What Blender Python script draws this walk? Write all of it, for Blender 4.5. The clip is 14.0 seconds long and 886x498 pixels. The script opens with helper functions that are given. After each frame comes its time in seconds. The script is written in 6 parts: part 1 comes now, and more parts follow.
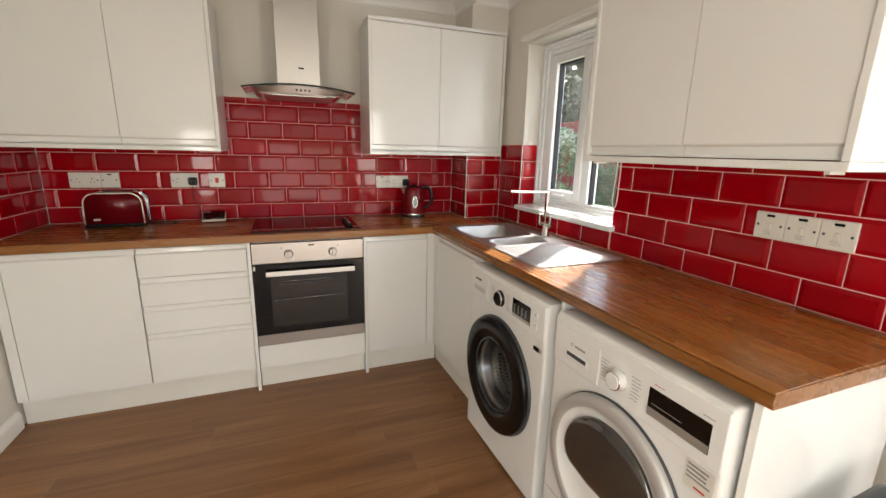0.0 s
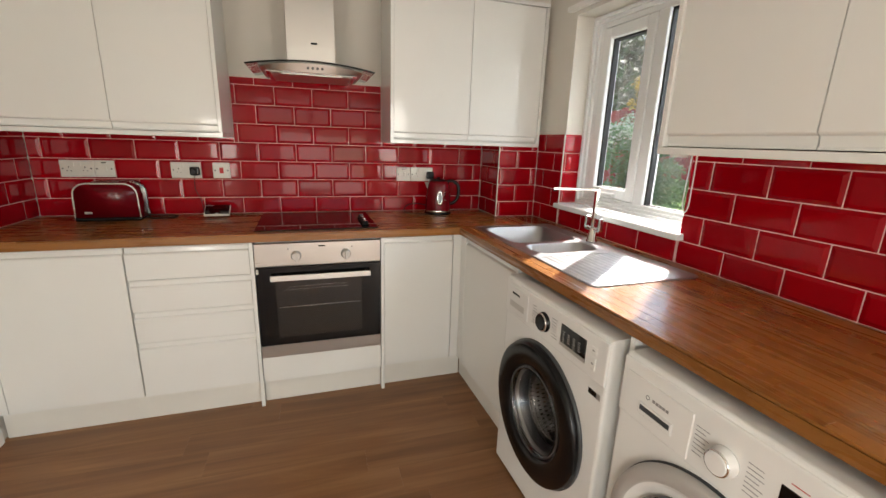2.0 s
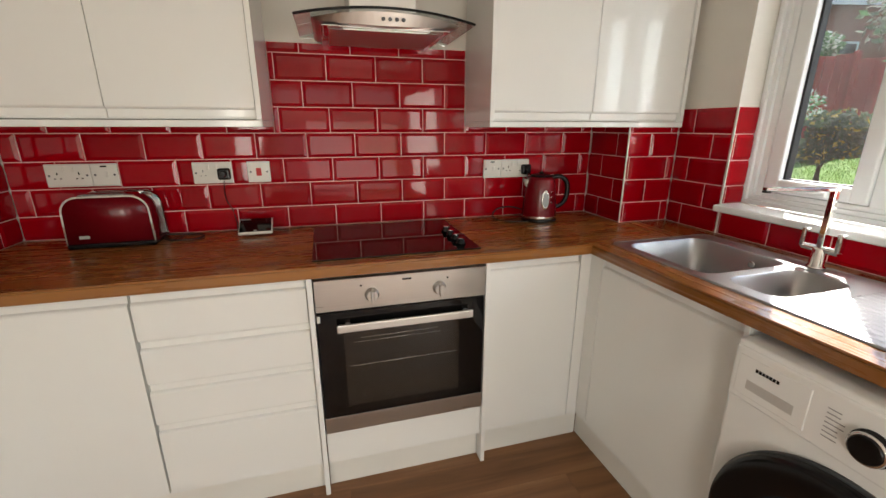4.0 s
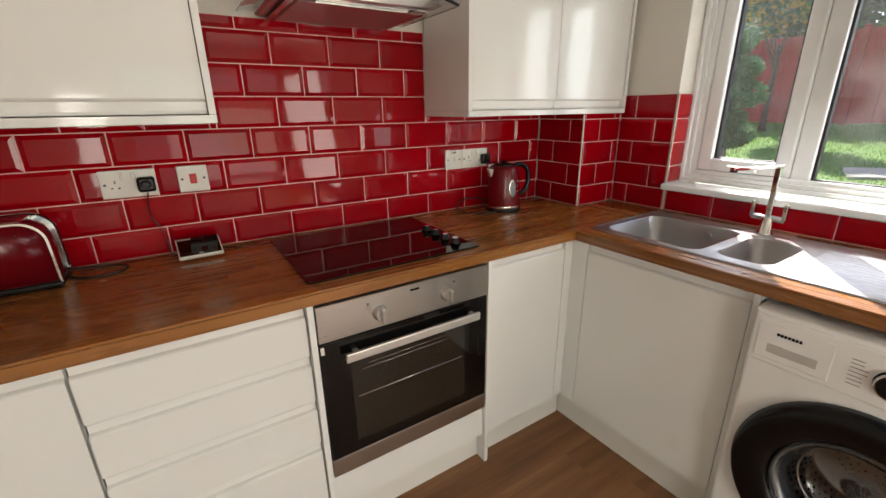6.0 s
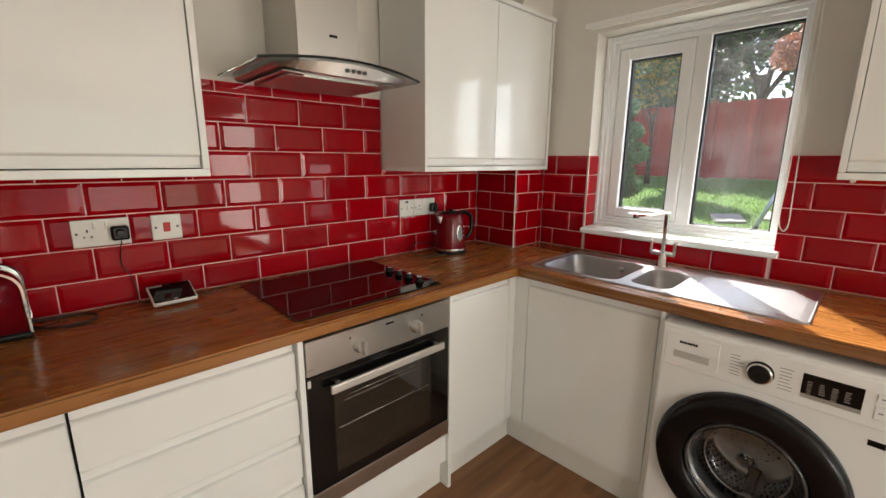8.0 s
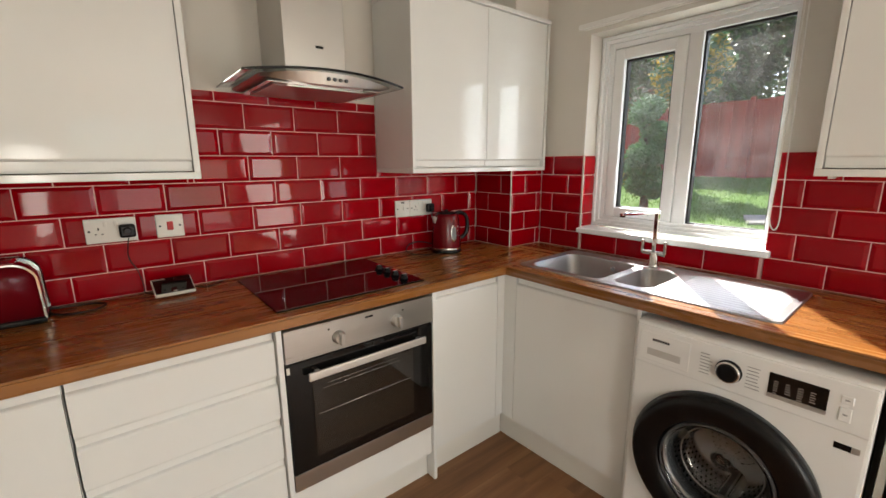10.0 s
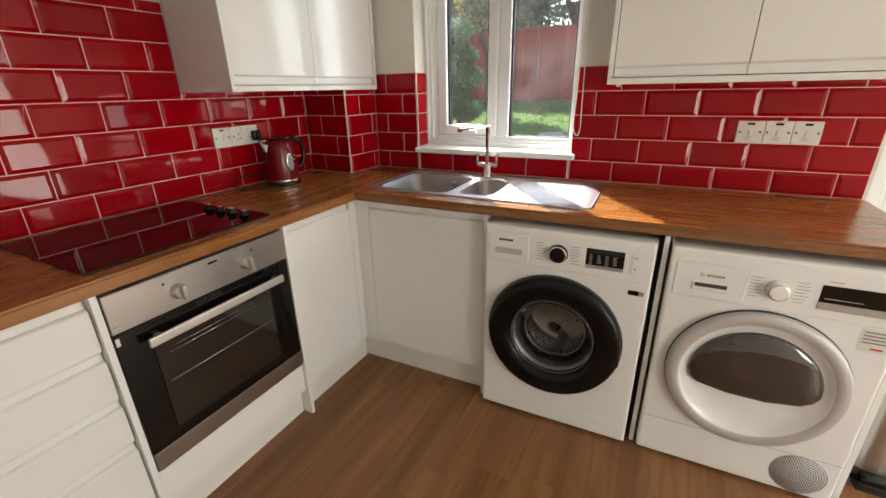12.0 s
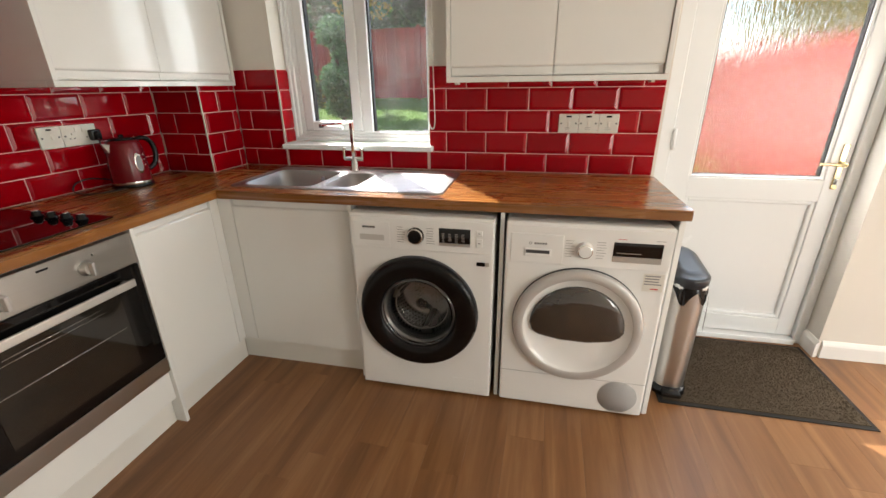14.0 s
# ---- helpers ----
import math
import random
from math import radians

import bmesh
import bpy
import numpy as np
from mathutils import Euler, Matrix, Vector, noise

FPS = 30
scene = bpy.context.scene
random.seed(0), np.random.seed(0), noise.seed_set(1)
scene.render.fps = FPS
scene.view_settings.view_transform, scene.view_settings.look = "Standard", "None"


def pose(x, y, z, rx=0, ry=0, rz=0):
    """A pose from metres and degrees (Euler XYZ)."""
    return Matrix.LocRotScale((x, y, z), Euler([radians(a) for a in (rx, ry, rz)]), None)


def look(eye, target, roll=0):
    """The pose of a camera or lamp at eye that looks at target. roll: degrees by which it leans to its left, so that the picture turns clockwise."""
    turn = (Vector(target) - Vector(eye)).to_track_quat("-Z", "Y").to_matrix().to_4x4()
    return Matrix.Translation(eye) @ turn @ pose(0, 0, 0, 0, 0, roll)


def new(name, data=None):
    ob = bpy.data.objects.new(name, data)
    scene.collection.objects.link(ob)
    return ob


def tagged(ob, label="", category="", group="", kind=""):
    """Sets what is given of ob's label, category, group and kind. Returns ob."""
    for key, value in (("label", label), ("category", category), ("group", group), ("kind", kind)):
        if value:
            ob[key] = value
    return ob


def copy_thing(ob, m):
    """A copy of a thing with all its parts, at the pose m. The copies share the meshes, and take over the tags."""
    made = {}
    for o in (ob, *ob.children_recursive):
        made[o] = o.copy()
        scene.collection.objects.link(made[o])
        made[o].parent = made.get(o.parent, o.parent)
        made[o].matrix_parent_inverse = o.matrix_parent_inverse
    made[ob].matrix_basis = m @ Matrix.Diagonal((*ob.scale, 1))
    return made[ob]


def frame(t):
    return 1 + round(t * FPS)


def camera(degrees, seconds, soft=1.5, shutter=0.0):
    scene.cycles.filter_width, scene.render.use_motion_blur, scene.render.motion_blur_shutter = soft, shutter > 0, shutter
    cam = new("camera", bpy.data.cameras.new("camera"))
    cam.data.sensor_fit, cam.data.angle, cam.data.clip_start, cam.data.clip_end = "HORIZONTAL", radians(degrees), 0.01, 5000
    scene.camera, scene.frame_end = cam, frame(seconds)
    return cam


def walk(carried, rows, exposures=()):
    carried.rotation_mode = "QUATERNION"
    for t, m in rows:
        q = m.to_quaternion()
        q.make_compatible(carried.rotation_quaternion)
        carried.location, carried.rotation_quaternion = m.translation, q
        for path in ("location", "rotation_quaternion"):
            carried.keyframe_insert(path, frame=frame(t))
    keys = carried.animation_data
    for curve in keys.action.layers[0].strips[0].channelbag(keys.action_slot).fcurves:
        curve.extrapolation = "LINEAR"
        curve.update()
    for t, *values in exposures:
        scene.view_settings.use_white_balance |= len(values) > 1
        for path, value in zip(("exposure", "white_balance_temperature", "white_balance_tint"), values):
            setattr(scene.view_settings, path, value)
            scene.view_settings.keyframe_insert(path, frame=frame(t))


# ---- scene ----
cam = camera(93.4, 14.0)
PATH = [
    (0, (-1.496, -2.975, 1.361), (-0.817, -1.149, 0.907), 1.3),
    (0.5, (-1.505, -2.973, 1.358), (-0.833, -1.148, 0.891), 1.4),
    (1, (-1.495, -2.938, 1.35), (-0.835, -1.112, 0.871), 1.5),
    (1.5, (-1.451, -2.808, 1.35), (-0.811, -0.977, 0.864), 1.8),
    (2, (-1.424, -2.662, 1.353), (-0.841, -0.815, 0.855), 1.9),
    (2.5, (-1.482, -2.477, 1.36), (-0.964, -0.611, 0.859), 1.8),
    (3, (-1.495, -2.299, 1.341), (-1.064, -0.42, 0.806), 1.2),
    (5.3, (-1.852, -1.628, 1.34), (-1.071, 0.097, 0.698), -1.3),
    (5.5, (-1.873, -1.625, 1.35), (-1.022, 0.063, 0.696), -1.0),
    (6, (-1.938, -1.649, 1.364), (-0.944, -0.034, 0.73), -0.8),
    (6.5, (-2.072, -1.665, 1.371), (-0.937, -0.132, 0.769), -0.1),
    (7, (-2.143, -1.694, 1.379), (-0.894, -0.226, 0.845), 0.5),
    (7.5, (-2.176, -1.708, 1.393), (-0.873, -0.26, 0.937), 0.5),
    (8, (-2.173, -1.711, 1.391), (-0.849, -0.272, 0.97), 0.4),
    (10.3, (-2.058, -1.897, 1.382), (-0.869, -0.344, 0.965), -0.6),
    (10.5, (-2.058, -1.893, 1.376), (-0.87, -0.347, 0.929), -0.7),
    (11, (-2.046, -1.857, 1.354), (-0.811, -0.395, 0.772), -0.9),
    (11.5, (-2.046, -1.811, 1.334), (-0.58, -0.624, 0.669), -1.0),
    (12, (-2.119, -1.806, 1.335), (-0.474, -0.924, 0.617), -1.1),
    (12.5, (-2.162, -1.836, 1.339), (-0.408, -1.219, 0.601), -0.7),
    (13, (-2.164, -1.882, 1.329), (-0.365, -1.403, 0.598), -0.5),
    (13.5, (-2.155, -1.957, 1.334), (-0.349, -1.507, 0.604), -0.6),
    (14, (-2.186, -2.003, 1.33), (-0.382, -1.546, 0.597), -0.7),
]
walk(cam, [(t, look(eye, target, roll)) for t, eye, target, roll in PATH])

# ---- world, sun, large lights ----
SUN_EL, SUN_AZ = 44.5, 37.0
world = bpy.data.worlds.new("world")
scene.world = world
world.use_nodes = True
wn = world.node_tree.nodes
sky = wn.new("ShaderNodeTexSky")
sky.sky_type, sky.sun_disc = "NISHITA", False
sky.sun_elevation, sky.sun_rotation = radians(SUN_EL), radians(90 - SUN_AZ)
wn["Background"].inputs["Strength"].default_value = 0.15
world.node_tree.links.new(sky.outputs[0], wn["Background"].inputs["Color"])
sun = new("sun", bpy.data.lights.new("sun", "SUN"))
sun.data.energy, sun.data.angle, sun.data.color = 5.0, radians(0.6), (1.0, 0.95, 0.88)
ce, se = math.cos(radians(SUN_EL)), math.sin(radians(SUN_EL))
sun.matrix_world = look((20 * ce * math.cos(radians(SUN_AZ)), 20 * ce * math.sin(radians(SUN_AZ)), 20 * se), (0, 0, 0))


def area(name, energy, w, h, matrix, col=(1, 1, 1)):
    a = new(name, bpy.data.lights.new(name, "AREA"))
    a.data.shape, a.data.size, a.data.size_y, a.data.energy, a.data.color = "RECTANGLE", w, h, energy, col
    a.matrix_world = matrix
    return a


area("door_skylight", 2.2, 0.55, 0.98, look((0.112, -2.99, 1.39), (-1, -2.99, 1.30)), (0.88, 0.95, 1.0))
# added fill from behind the camera, where no source is known
area("rear_fill_lamp", 7.5, 1.7, 1.2, look((-1.15, -6.93, 0.8), (-1.0, -3, 0.5)), (1.0, 0.94, 0.85))
# extra lamp hidden outdoors beside the window, boosting the sky's light on the corner
area("window_fill_lamp", 9, 1.0, 1.1, look((0.55, -1.75, 1.75), (-0.7, -0.5, 1.45)), (0.88, 0.97, 1.0))
# added side fill, set in an unseen opening of the east wall
area("side_fill_lamp", 42, 1.8, 1.8, look((-0.02, -5.6, 1.05), (-2.6, -5.4, 0.8)), (1.0, 0.94, 0.85))
area("side_window_skylight", 21, 1.25, 1.1, look((-2.81, -5.0, 1.02), (-0.9, -4.6, 0.6)), (1.0, 0.94, 0.85))
scene.view_settings.exposure = 1.29


# ---- materials ----
def mat(name, col, rough=0.5, metal=0.0, var=0.06, scale=6.0, bump=0.02, bscale=60.0, coat=0.0, spec=0.5, stretch=(1, 1, 1), obj_var=0.0, rvar=0.06, dist=0.002):
    m = bpy.data.materials.new(name)
    m.use_nodes = True
    n, l = m.node_tree.nodes, m.node_tree.links
    b = n["Principled BSDF"]
    b.inputs["Metallic"].default_value = metal
    b.inputs["Coat Weight"].default_value = coat
    b.inputs["Specular IOR Level"].default_value = spec
    tc, mp = n.new("ShaderNodeTexCoord"), n.new("ShaderNodeMapping")
    mp.inputs["Scale"].default_value = stretch
    l.new(tc.outputs["Object"], mp.inputs["Vector"])
    a, f = n.new("ShaderNodeTexNoise"), n.new("ShaderNodeTexNoise")
    a.inputs["Scale"].default_value, a.inputs["Detail"].default_value = scale, 4
    f.inputs["Scale"].default_value, f.inputs["Detail"].default_value = bscale, 3
    l.new(mp.outputs[0], a.inputs["Vector"])
    l.new(mp.outputs[0], f.inputs["Vector"])
    mx = n.new("ShaderNodeMix")
    mx.data_type = "RGBA"
    mx.inputs["A"].default_value = (*[c * (1 - var) for c in col], 1)
    mx.inputs["B"].default_value = (*[min(1, c * (1 + var)) for c in col], 1)
    l.new(a.outputs["Fac"], mx.inputs["Factor"])
    out = mx.outputs["Result"]
    if obj_var:
        oi, hs, mr = n.new("ShaderNodeObjectInfo"), n.new("ShaderNodeHueSaturation"), n.new("ShaderNodeMapRange")
        mr.inputs["To Min"].default_value, mr.inputs["To Max"].default_value = 1 - obj_var, 1 + obj_var
        l.new(oi.outputs["Random"], mr.inputs["Value"])
        l.new(mr.outputs[0], hs.inputs["Value"])
        l.new(out, hs.inputs["Color"])
        out = hs.outputs[0]
    l.new(out, b.inputs["Base Color"])
    rr = n.new("ShaderNodeMapRange")
    rr.inputs["To Min"].default_value, rr.inputs["To Max"].default_value = max(0.02, rough - rvar), min(1, rough + rvar)
    l.new(a.outputs["Fac"], rr.inputs["Value"])
    l.new(rr.outputs[0], b.inputs["Roughness"])
    if bump:
        bp = n.new("ShaderNodeBump")
        bp.inputs["Strength"].default_value, bp.inputs["Distance"].default_value = bump, dist
        l.new(f.outputs["Fac"], bp.inputs["Height"])
        l.new(bp.outputs[0], b.inputs["Normal"])
    return m


def wood(name, c1, c2, c3, rough, brick_w=0.0, brick_h=0.05, obj_var=0.0, grain=1.0, coat=0.0, bump=0.08):
    """Wood whose grain runs along the object's x."""
    m = bpy.data.materials.new(name)
    m.use_nodes = True
    n, l = m.node_tree.nodes, m.node_tree.links
    b = n["Principled BSDF"]
    b.inputs["Coat Weight"].default_value = coat
    b.inputs["Coat Roughness"].default_value = 0.15
    tc, mp = n.new("ShaderNodeTexCoord"), n.new("ShaderNodeMapping")
    mp.inputs["Scale"].default_value = (1.2 * grain, 18 * grain, 18 * grain)
    oi = n.new("ShaderNodeObjectInfo")
    sh = n.new("ShaderNodeVectorMath")
    sh.operation = "MULTIPLY_ADD"
    cmb = n.new("ShaderNodeCombineXYZ")
    l.new(oi.outputs["Random"], cmb.inputs[0])
    l.new(oi.outputs["Random"], cmb.inputs[1])
    sh.inputs[1].default_value = (37, 53, 0)
    l.new(cmb.outputs[0], sh.inputs[0])
    l.new(tc.outputs["Object"], sh.inputs[2])
    vec = sh.outputs[0]
    fac = oi.outputs["Random"]
    if brick_w:
        br = n.new("ShaderNodeTexBrick")
        br.inputs["Scale"].default_value = 1
        br.inputs["Brick Width"].default_value, br.inputs["Row Height"].default_value = brick_w, brick_h
        br.inputs["Mortar Size"].default_value = 0.0004
        br.inputs["Color1"].default_value, br.inputs["Color2"].default_value, br.inputs["Mortar"].default_value = (0, 0, 0, 1), (1, 1, 1, 1), (0.3, 0.3, 0.3, 1)
        br.offset = 0.37
        l.new(tc.outputs["Object"], br.inputs["Vector"])
        fac = br.outputs["Color"]
        sh2 = n.new("ShaderNodeVectorMath")
        sh2.operation = "MULTIPLY_ADD"
        sh2.inputs[1].default_value = (11, 7, 5)
        l.new(br.outputs["Color"], sh2.inputs[0])
        l.new(vec, sh2.inputs[2])
        vec = sh2.outputs[0]
    l.new(vec, mp.inputs["Vector"])
    g, big = n.new("ShaderNodeTexNoise"), n.new("ShaderNodeTexNoise")
    g.inputs["Scale"].default_value, g.inputs["Detail"].default_value, g.inputs["Distortion"].default_value = 2.2, 8, 0.7
    g.inputs["Roughness"].default_value = 0.62
    big.inputs["Scale"].default_value, big.inputs["Detail"].default_value = 0.55, 3
    l.new(mp.outputs[0], g.inputs["Vector"])
    l.new(mp.outputs[0], big.inputs["Vector"])
    ramp = n.new("ShaderNodeValToRGB")
    ramp.color_ramp.elements[0].position, ramp.color_ramp.elements[0].color = 0.33, (*c1, 1)
    ramp.color_ramp.elements[1].position, ramp.color_ramp.elements[1].color = 0.68, (*c3, 1)
    e = ramp.color_ramp.elements.new(0.5)
    e.color = (*c2, 1)
    mix = n.new("ShaderNodeMath")
    mix.operation = "MULTIPLY_ADD"
    mix.inputs[1].default_value = 0.6
    half = n.new("ShaderNodeMath")
    half.operation = "MULTIPLY"
    half.inputs[1].default_value = 0.4
    l.new(big.outputs["Fac"], half.inputs[0])
    l.new(g.outputs["Fac"], mix.inputs[0])
    l.new(half.outputs[0], mix.inputs[2])
    l.new(mix.outputs[0], ramp.inputs["Fac"])
    hs, mr = n.new("ShaderNodeHueSaturation"), n.new("ShaderNodeMapRange")
    mr.inputs["To Min"].default_value, mr.inputs["To Max"].default_value = 1 - obj_var, 1 + obj_var
    l.new(fac, mr.inputs["Value"])
    l.new(mr.outputs[0], hs.inputs["Value"])
    l.new(ramp.outputs[0], hs.inputs["Color"])
    l.new(hs.outputs[0], b.inputs["Base Color"])
    rr = n.new("ShaderNodeMapRange")
    rr.inputs["To Min"].default_value, rr.inputs["To Max"].default_value = rough - 0.07, rough + 0.1
    l.new(g.outputs["Fac"], rr.inputs["Value"])
    l.new(rr.outputs[0], b.inputs["Roughness"])
    bp = n.new("ShaderNodeBump")
    bp.inputs["Strength"].default_value, bp.inputs["Distance"].default_value = bump, 0.001
    l.new(g.outputs["Fac"], bp.inputs["Height"])
    l.new(bp.outputs[0], b.inputs["Normal"])
    return m


M_WALL = mat("wall_paint", (0.68, 0.65, 0.59), 0.75, bump=0.12, bscale=160, var=0.02)
M_CEIL = mat("ceiling_paint", (0.8, 0.79, 0.76), 0.85, bump=0.15, bscale=120, var=0.02)
M_TRIM = mat("trim_paint", (0.8, 0.79, 0.76), 0.4, var=0.02)
M_TILE = mat("red_glaze", (0.30, 0.0003, 0.0045), 0.04, bump=0.05, bscale=14, var=0.12, spec=0.28, obj_var=0.12, rvar=0.02, dist=0.003)
M_GROUT = mat("grout", (0.80, 0.50, 0.47), 0.85, bump=0.25, bscale=300, var=0.12)
M_GLOSS = mat("white_gloss", (0.765, 0.77, 0.745), 0.075, bump=0.010, bscale=7, var=0.015, rvar=0.02, dist=0.004)
M_CARC = mat("white_carcass", (0.75, 0.75, 0.725), 0.4, var=0.02)
M_PLINTH = mat("white_plinth", (0.72, 0.71, 0.66), 0.35, var=0.04)
M_TOP = wood("oak_worktop", (0.205, 0.074, 0.013), (0.26, 0.100, 0.018), (0.32, 0.130, 0.027), 0.26, obj_var=0.18, grain=0.6, coat=0.4, bump=0.015)
M_FLOOR = wood("wood_floor", (0.14, 0.060, 0.021), (0.235, 0.108, 0.041), (0.35, 0.178, 0.075), 0.38, obj_var=0.045, grain=0.42, bump=0.1)
M_STEEL = mat("brushed_steel", (0.5, 0.48, 0.45), 0.3, 1.0, var=0.05, scale=3, stretch=(1, 60, 60), bscale=40, bump=0.05)
M_STEELV = mat("satin_steel", (0.54, 0.525, 0.5), 0.36, 1.0, var=0.05, scale=5, bscale=200, bump=0.03)
M_SINK = mat("sink_steel", (0.38, 0.38, 0.385), 0.36, 1.0, var=0.03, scale=12, bscale=220, bump=0.004, rvar=0.03)
M_SATIN = mat("satin_handle", (0.7, 0.68, 0.65), 0.38, 0.85, var=0.03, bump=0)
M_CHROME = mat("chrome", (0.75, 0.74, 0.72), 0.06, 1.0, bump=0, var=0.02)
M_BGLASS = mat("black_glass", (0.004, 0.0035, 0.0035), 0.035, bump=0, var=0.05, coat=0.1, spec=0.4, rvar=0.015)
M_BLACK = mat("black_plastic", (0.004, 0.004, 0.0045), 0.24, spec=0.3, var=0.1)
M_GREYP = mat("dark_grey_plastic", (0.05, 0.055, 0.06), 0.4, var=0.1)
M_MACH = mat("machine_white", (0.79, 0.795, 0.78), 0.24, var=0.02, bump=0.02)
M_SILVER = mat("silver_plastic", (0.46, 0.45, 0.43), 0.32, 0.6, var=0.03)
M_RING = mat("silver_paint", (0.5, 0.49, 0.475), 0.42, 0.25, var=0.03)
M_PVC = mat("white_pvc", (0.8, 0.82, 0.825), 0.25, var=0.006)
M_WPLAS = mat("socket_white", (0.68, 0.66, 0.6), 0.3, var=0.02)
M_GAUGE = mat("water_window_plastic", (0.22, 0.22, 0.22), 0.25, bump=0)
M_INK = mat("grey_ink", (0.25, 0.25, 0.25), 0.5, bump=0)
M_REDI = mat("red_ink", (0.5, 0.02, 0.02), 0.5, bump=0)
M_REDENAM = mat("red_enamel", (0.13, 0.002, 0.006), 0.2, var=0.05, spec=0.4, bump=0.01)
M_BRASS = mat("polished_brass", (0.66, 0.53, 0.3), 0.2, 1.0, var=0.06)
M_MAT = mat("mat_pile", (0.062, 0.043, 0.024), 0.95, var=0.5, scale=90, bump=0.9, bscale=350, dist=0.004)
M_RUBBER = mat("mat_rubber", (0.012, 0.011, 0.010), 0.9, bump=0.2)
M_FENCE = mat("red_fence_stain", (0.38, 0.046, 0.030), 0.75, var=0.3, scale=3, stretch=(8, 8, 1), bump=0.3, bscale=30, obj_var=0.18)
M_GRASS = mat("grass", (0.09, 0.19, 0.02), 0.9, var=0.6, scale=1.2, bump=0.8, bscale=40, dist=0.03)
M_BLADE = mat("grass_blade", (0.13, 0.25, 0.03), 0.6, var=0.4, scale=2, bump=0)
M_LEAFD = mat("dark_leaf", (0.09, 0.12, 0.04), 0.45, var=0.6, scale=3, bump=0)
M_LEAFG = mat("ivy_leaf", (0.1, 0.22, 0.06), 0.35, var=0.6, scale=5, bump=0)
M_LEAFY = mat("golden_leaf", (0.6, 0.43, 0.06), 0.5, var=0.4, scale=5, bump=0)
M_LEAFR = mat("copper_leaf", (0.45, 0.17, 0.08), 0.5, var=0.4, scale=6, bump=0)
M_FLOWER = mat("white_blossom", (0.62, 0.66, 0.55), 0.6, var=0.3, scale=20, bump=0)
M_BARK = mat("bark", (0.09, 0.06, 0.04), 0.9, var=0.4, scale=8, bump=0.8, bscale=30, dist=0.02)
M_BRICKW = mat("brick_wall", (0.3, 0.11, 0.07), 0.85, var=0.3, scale=8, bump=0.4)
M_SLATE = mat("slate_roof", (0.08, 0.09, 0.11), 0.6, var=0.3, scale=8, bump=0.4)
M_STONE = mat("paving_stone", (0.34, 0.31, 0.27), 0.85, var=0.15, bump=0.3)
M_POLE = mat("blue_grey_pole", (0.3, 0.36, 0.42), 0.35, 0.5, var=0.1)
M_CABLE = mat("black_cable", (0.01, 0.01, 0.01), 0.5, bump=0)
M_WCORD = mat("white_cord", (0.78, 0.77, 0.73), 0.6, bump=0)
M_DRUM = mat("drum_steel", (0.27, 0.27, 0.265), 0.3, 1.0, var=0.2, scale=20)


def leafy(m, k=0.45):
    """Let light through thin leaves."""
    n, l = m.node_tree.nodes, m.node_tree.links
    b, out = n["Principled BSDF"], n["Material Output"]
    t, mx = n.new("ShaderNodeBsdfTranslucent"), n.new("ShaderNodeMixShader")
    l.new(b.inputs["Base Color"].links[0].from_socket, t.inputs["Color"])
    mx.inputs[0].default_value = k
    l.new(b.outputs[0], mx.inputs[1])
    l.new(t.outputs[0], mx.inputs[2])
    l.new(mx.outputs[0], out.inputs["Surface"])


for m_ in (M_LEAFD, M_LEAFG, M_LEAFY, M_LEAFR, M_FLOWER, M_BLADE):
    leafy(m_)


def glass(name, rough=0.0, col=(1, 1, 1), bump=0.0, bscale=60.0, trans=1.0, stretch=(1, 1, 1)):
    m = bpy.data.materials.new(name)
    m.use_nodes = True
    n, l = m.node_tree.nodes, m.node_tree.links
    b = n["Principled BSDF"]
    b.inputs["Base Color"].default_value = (*col, 1)
    b.inputs["Transmission Weight"].default_value = trans
    b.inputs["Roughness"].default_value = rough
    b.inputs["IOR"].default_value = 1.45
    if bump:
        tc, mp = n.new("ShaderNodeTexCoord"), n.new("ShaderNodeMapping")
        mp.inputs["Scale"].default_value = stretch
        f, bp = n.new("ShaderNodeTexNoise"), n.new("ShaderNodeBump")
        f.inputs["Scale"].default_value, f.inputs["Detail"].default_value = bscale, 2
        bp.inputs["Strength"].default_value, bp.inputs["Distance"].default_value = bump, 0.01
        l.new(tc.outputs["Object"], mp.inputs["Vector"])
        l.new(mp.outputs[0], f.inputs["Vector"])
        l.new(f.outputs["Fac"], bp.inputs["Height"])
        l.new(bp.outputs[0], b.inputs["Normal"])
    return m


M_PANE = glass("clear_glass")
pn, plk = M_PANE.node_tree.nodes, M_PANE.node_tree.links
film, film2, fmix, fno, frg, ftc = [pn.new("ShaderNode" + k) for k in ("BsdfDiffuse", "BsdfTranslucent", "MixShader", "TexNoise", "ValToRGB", "TexCoord")]
fmix2 = pn.new("ShaderNodeMixShader")
fno.inputs["Scale"].default_value, fno.inputs["Detail"].default_value, fno.inputs["Distortion"].default_value = 4.0, 5, 1.5
frg.color_ramp.elements[0].position, frg.color_ramp.elements[0].color = 0.45, (0.015, 0.015, 0.015, 1)
frg.color_ramp.elements[1].position, frg.color_ramp.elements[1].color = 0.75, (0.045, 0.045, 0.045, 1)
plk.new(ftc.outputs["Object"], fno.inputs["Vector"])
plk.new(fno.outputs["Fac"], frg.inputs["Fac"])
plk.new(film.outputs[0], fmix2.inputs[1])
plk.new(film2.outputs[0], fmix2.inputs[2])
plk.new(frg.outputs[0], fmix.inputs[0])
plk.new(pn["Principled BSDF"].outputs[0], fmix.inputs[1])
plk.new(fmix2.outputs[0], fmix.inputs[2])
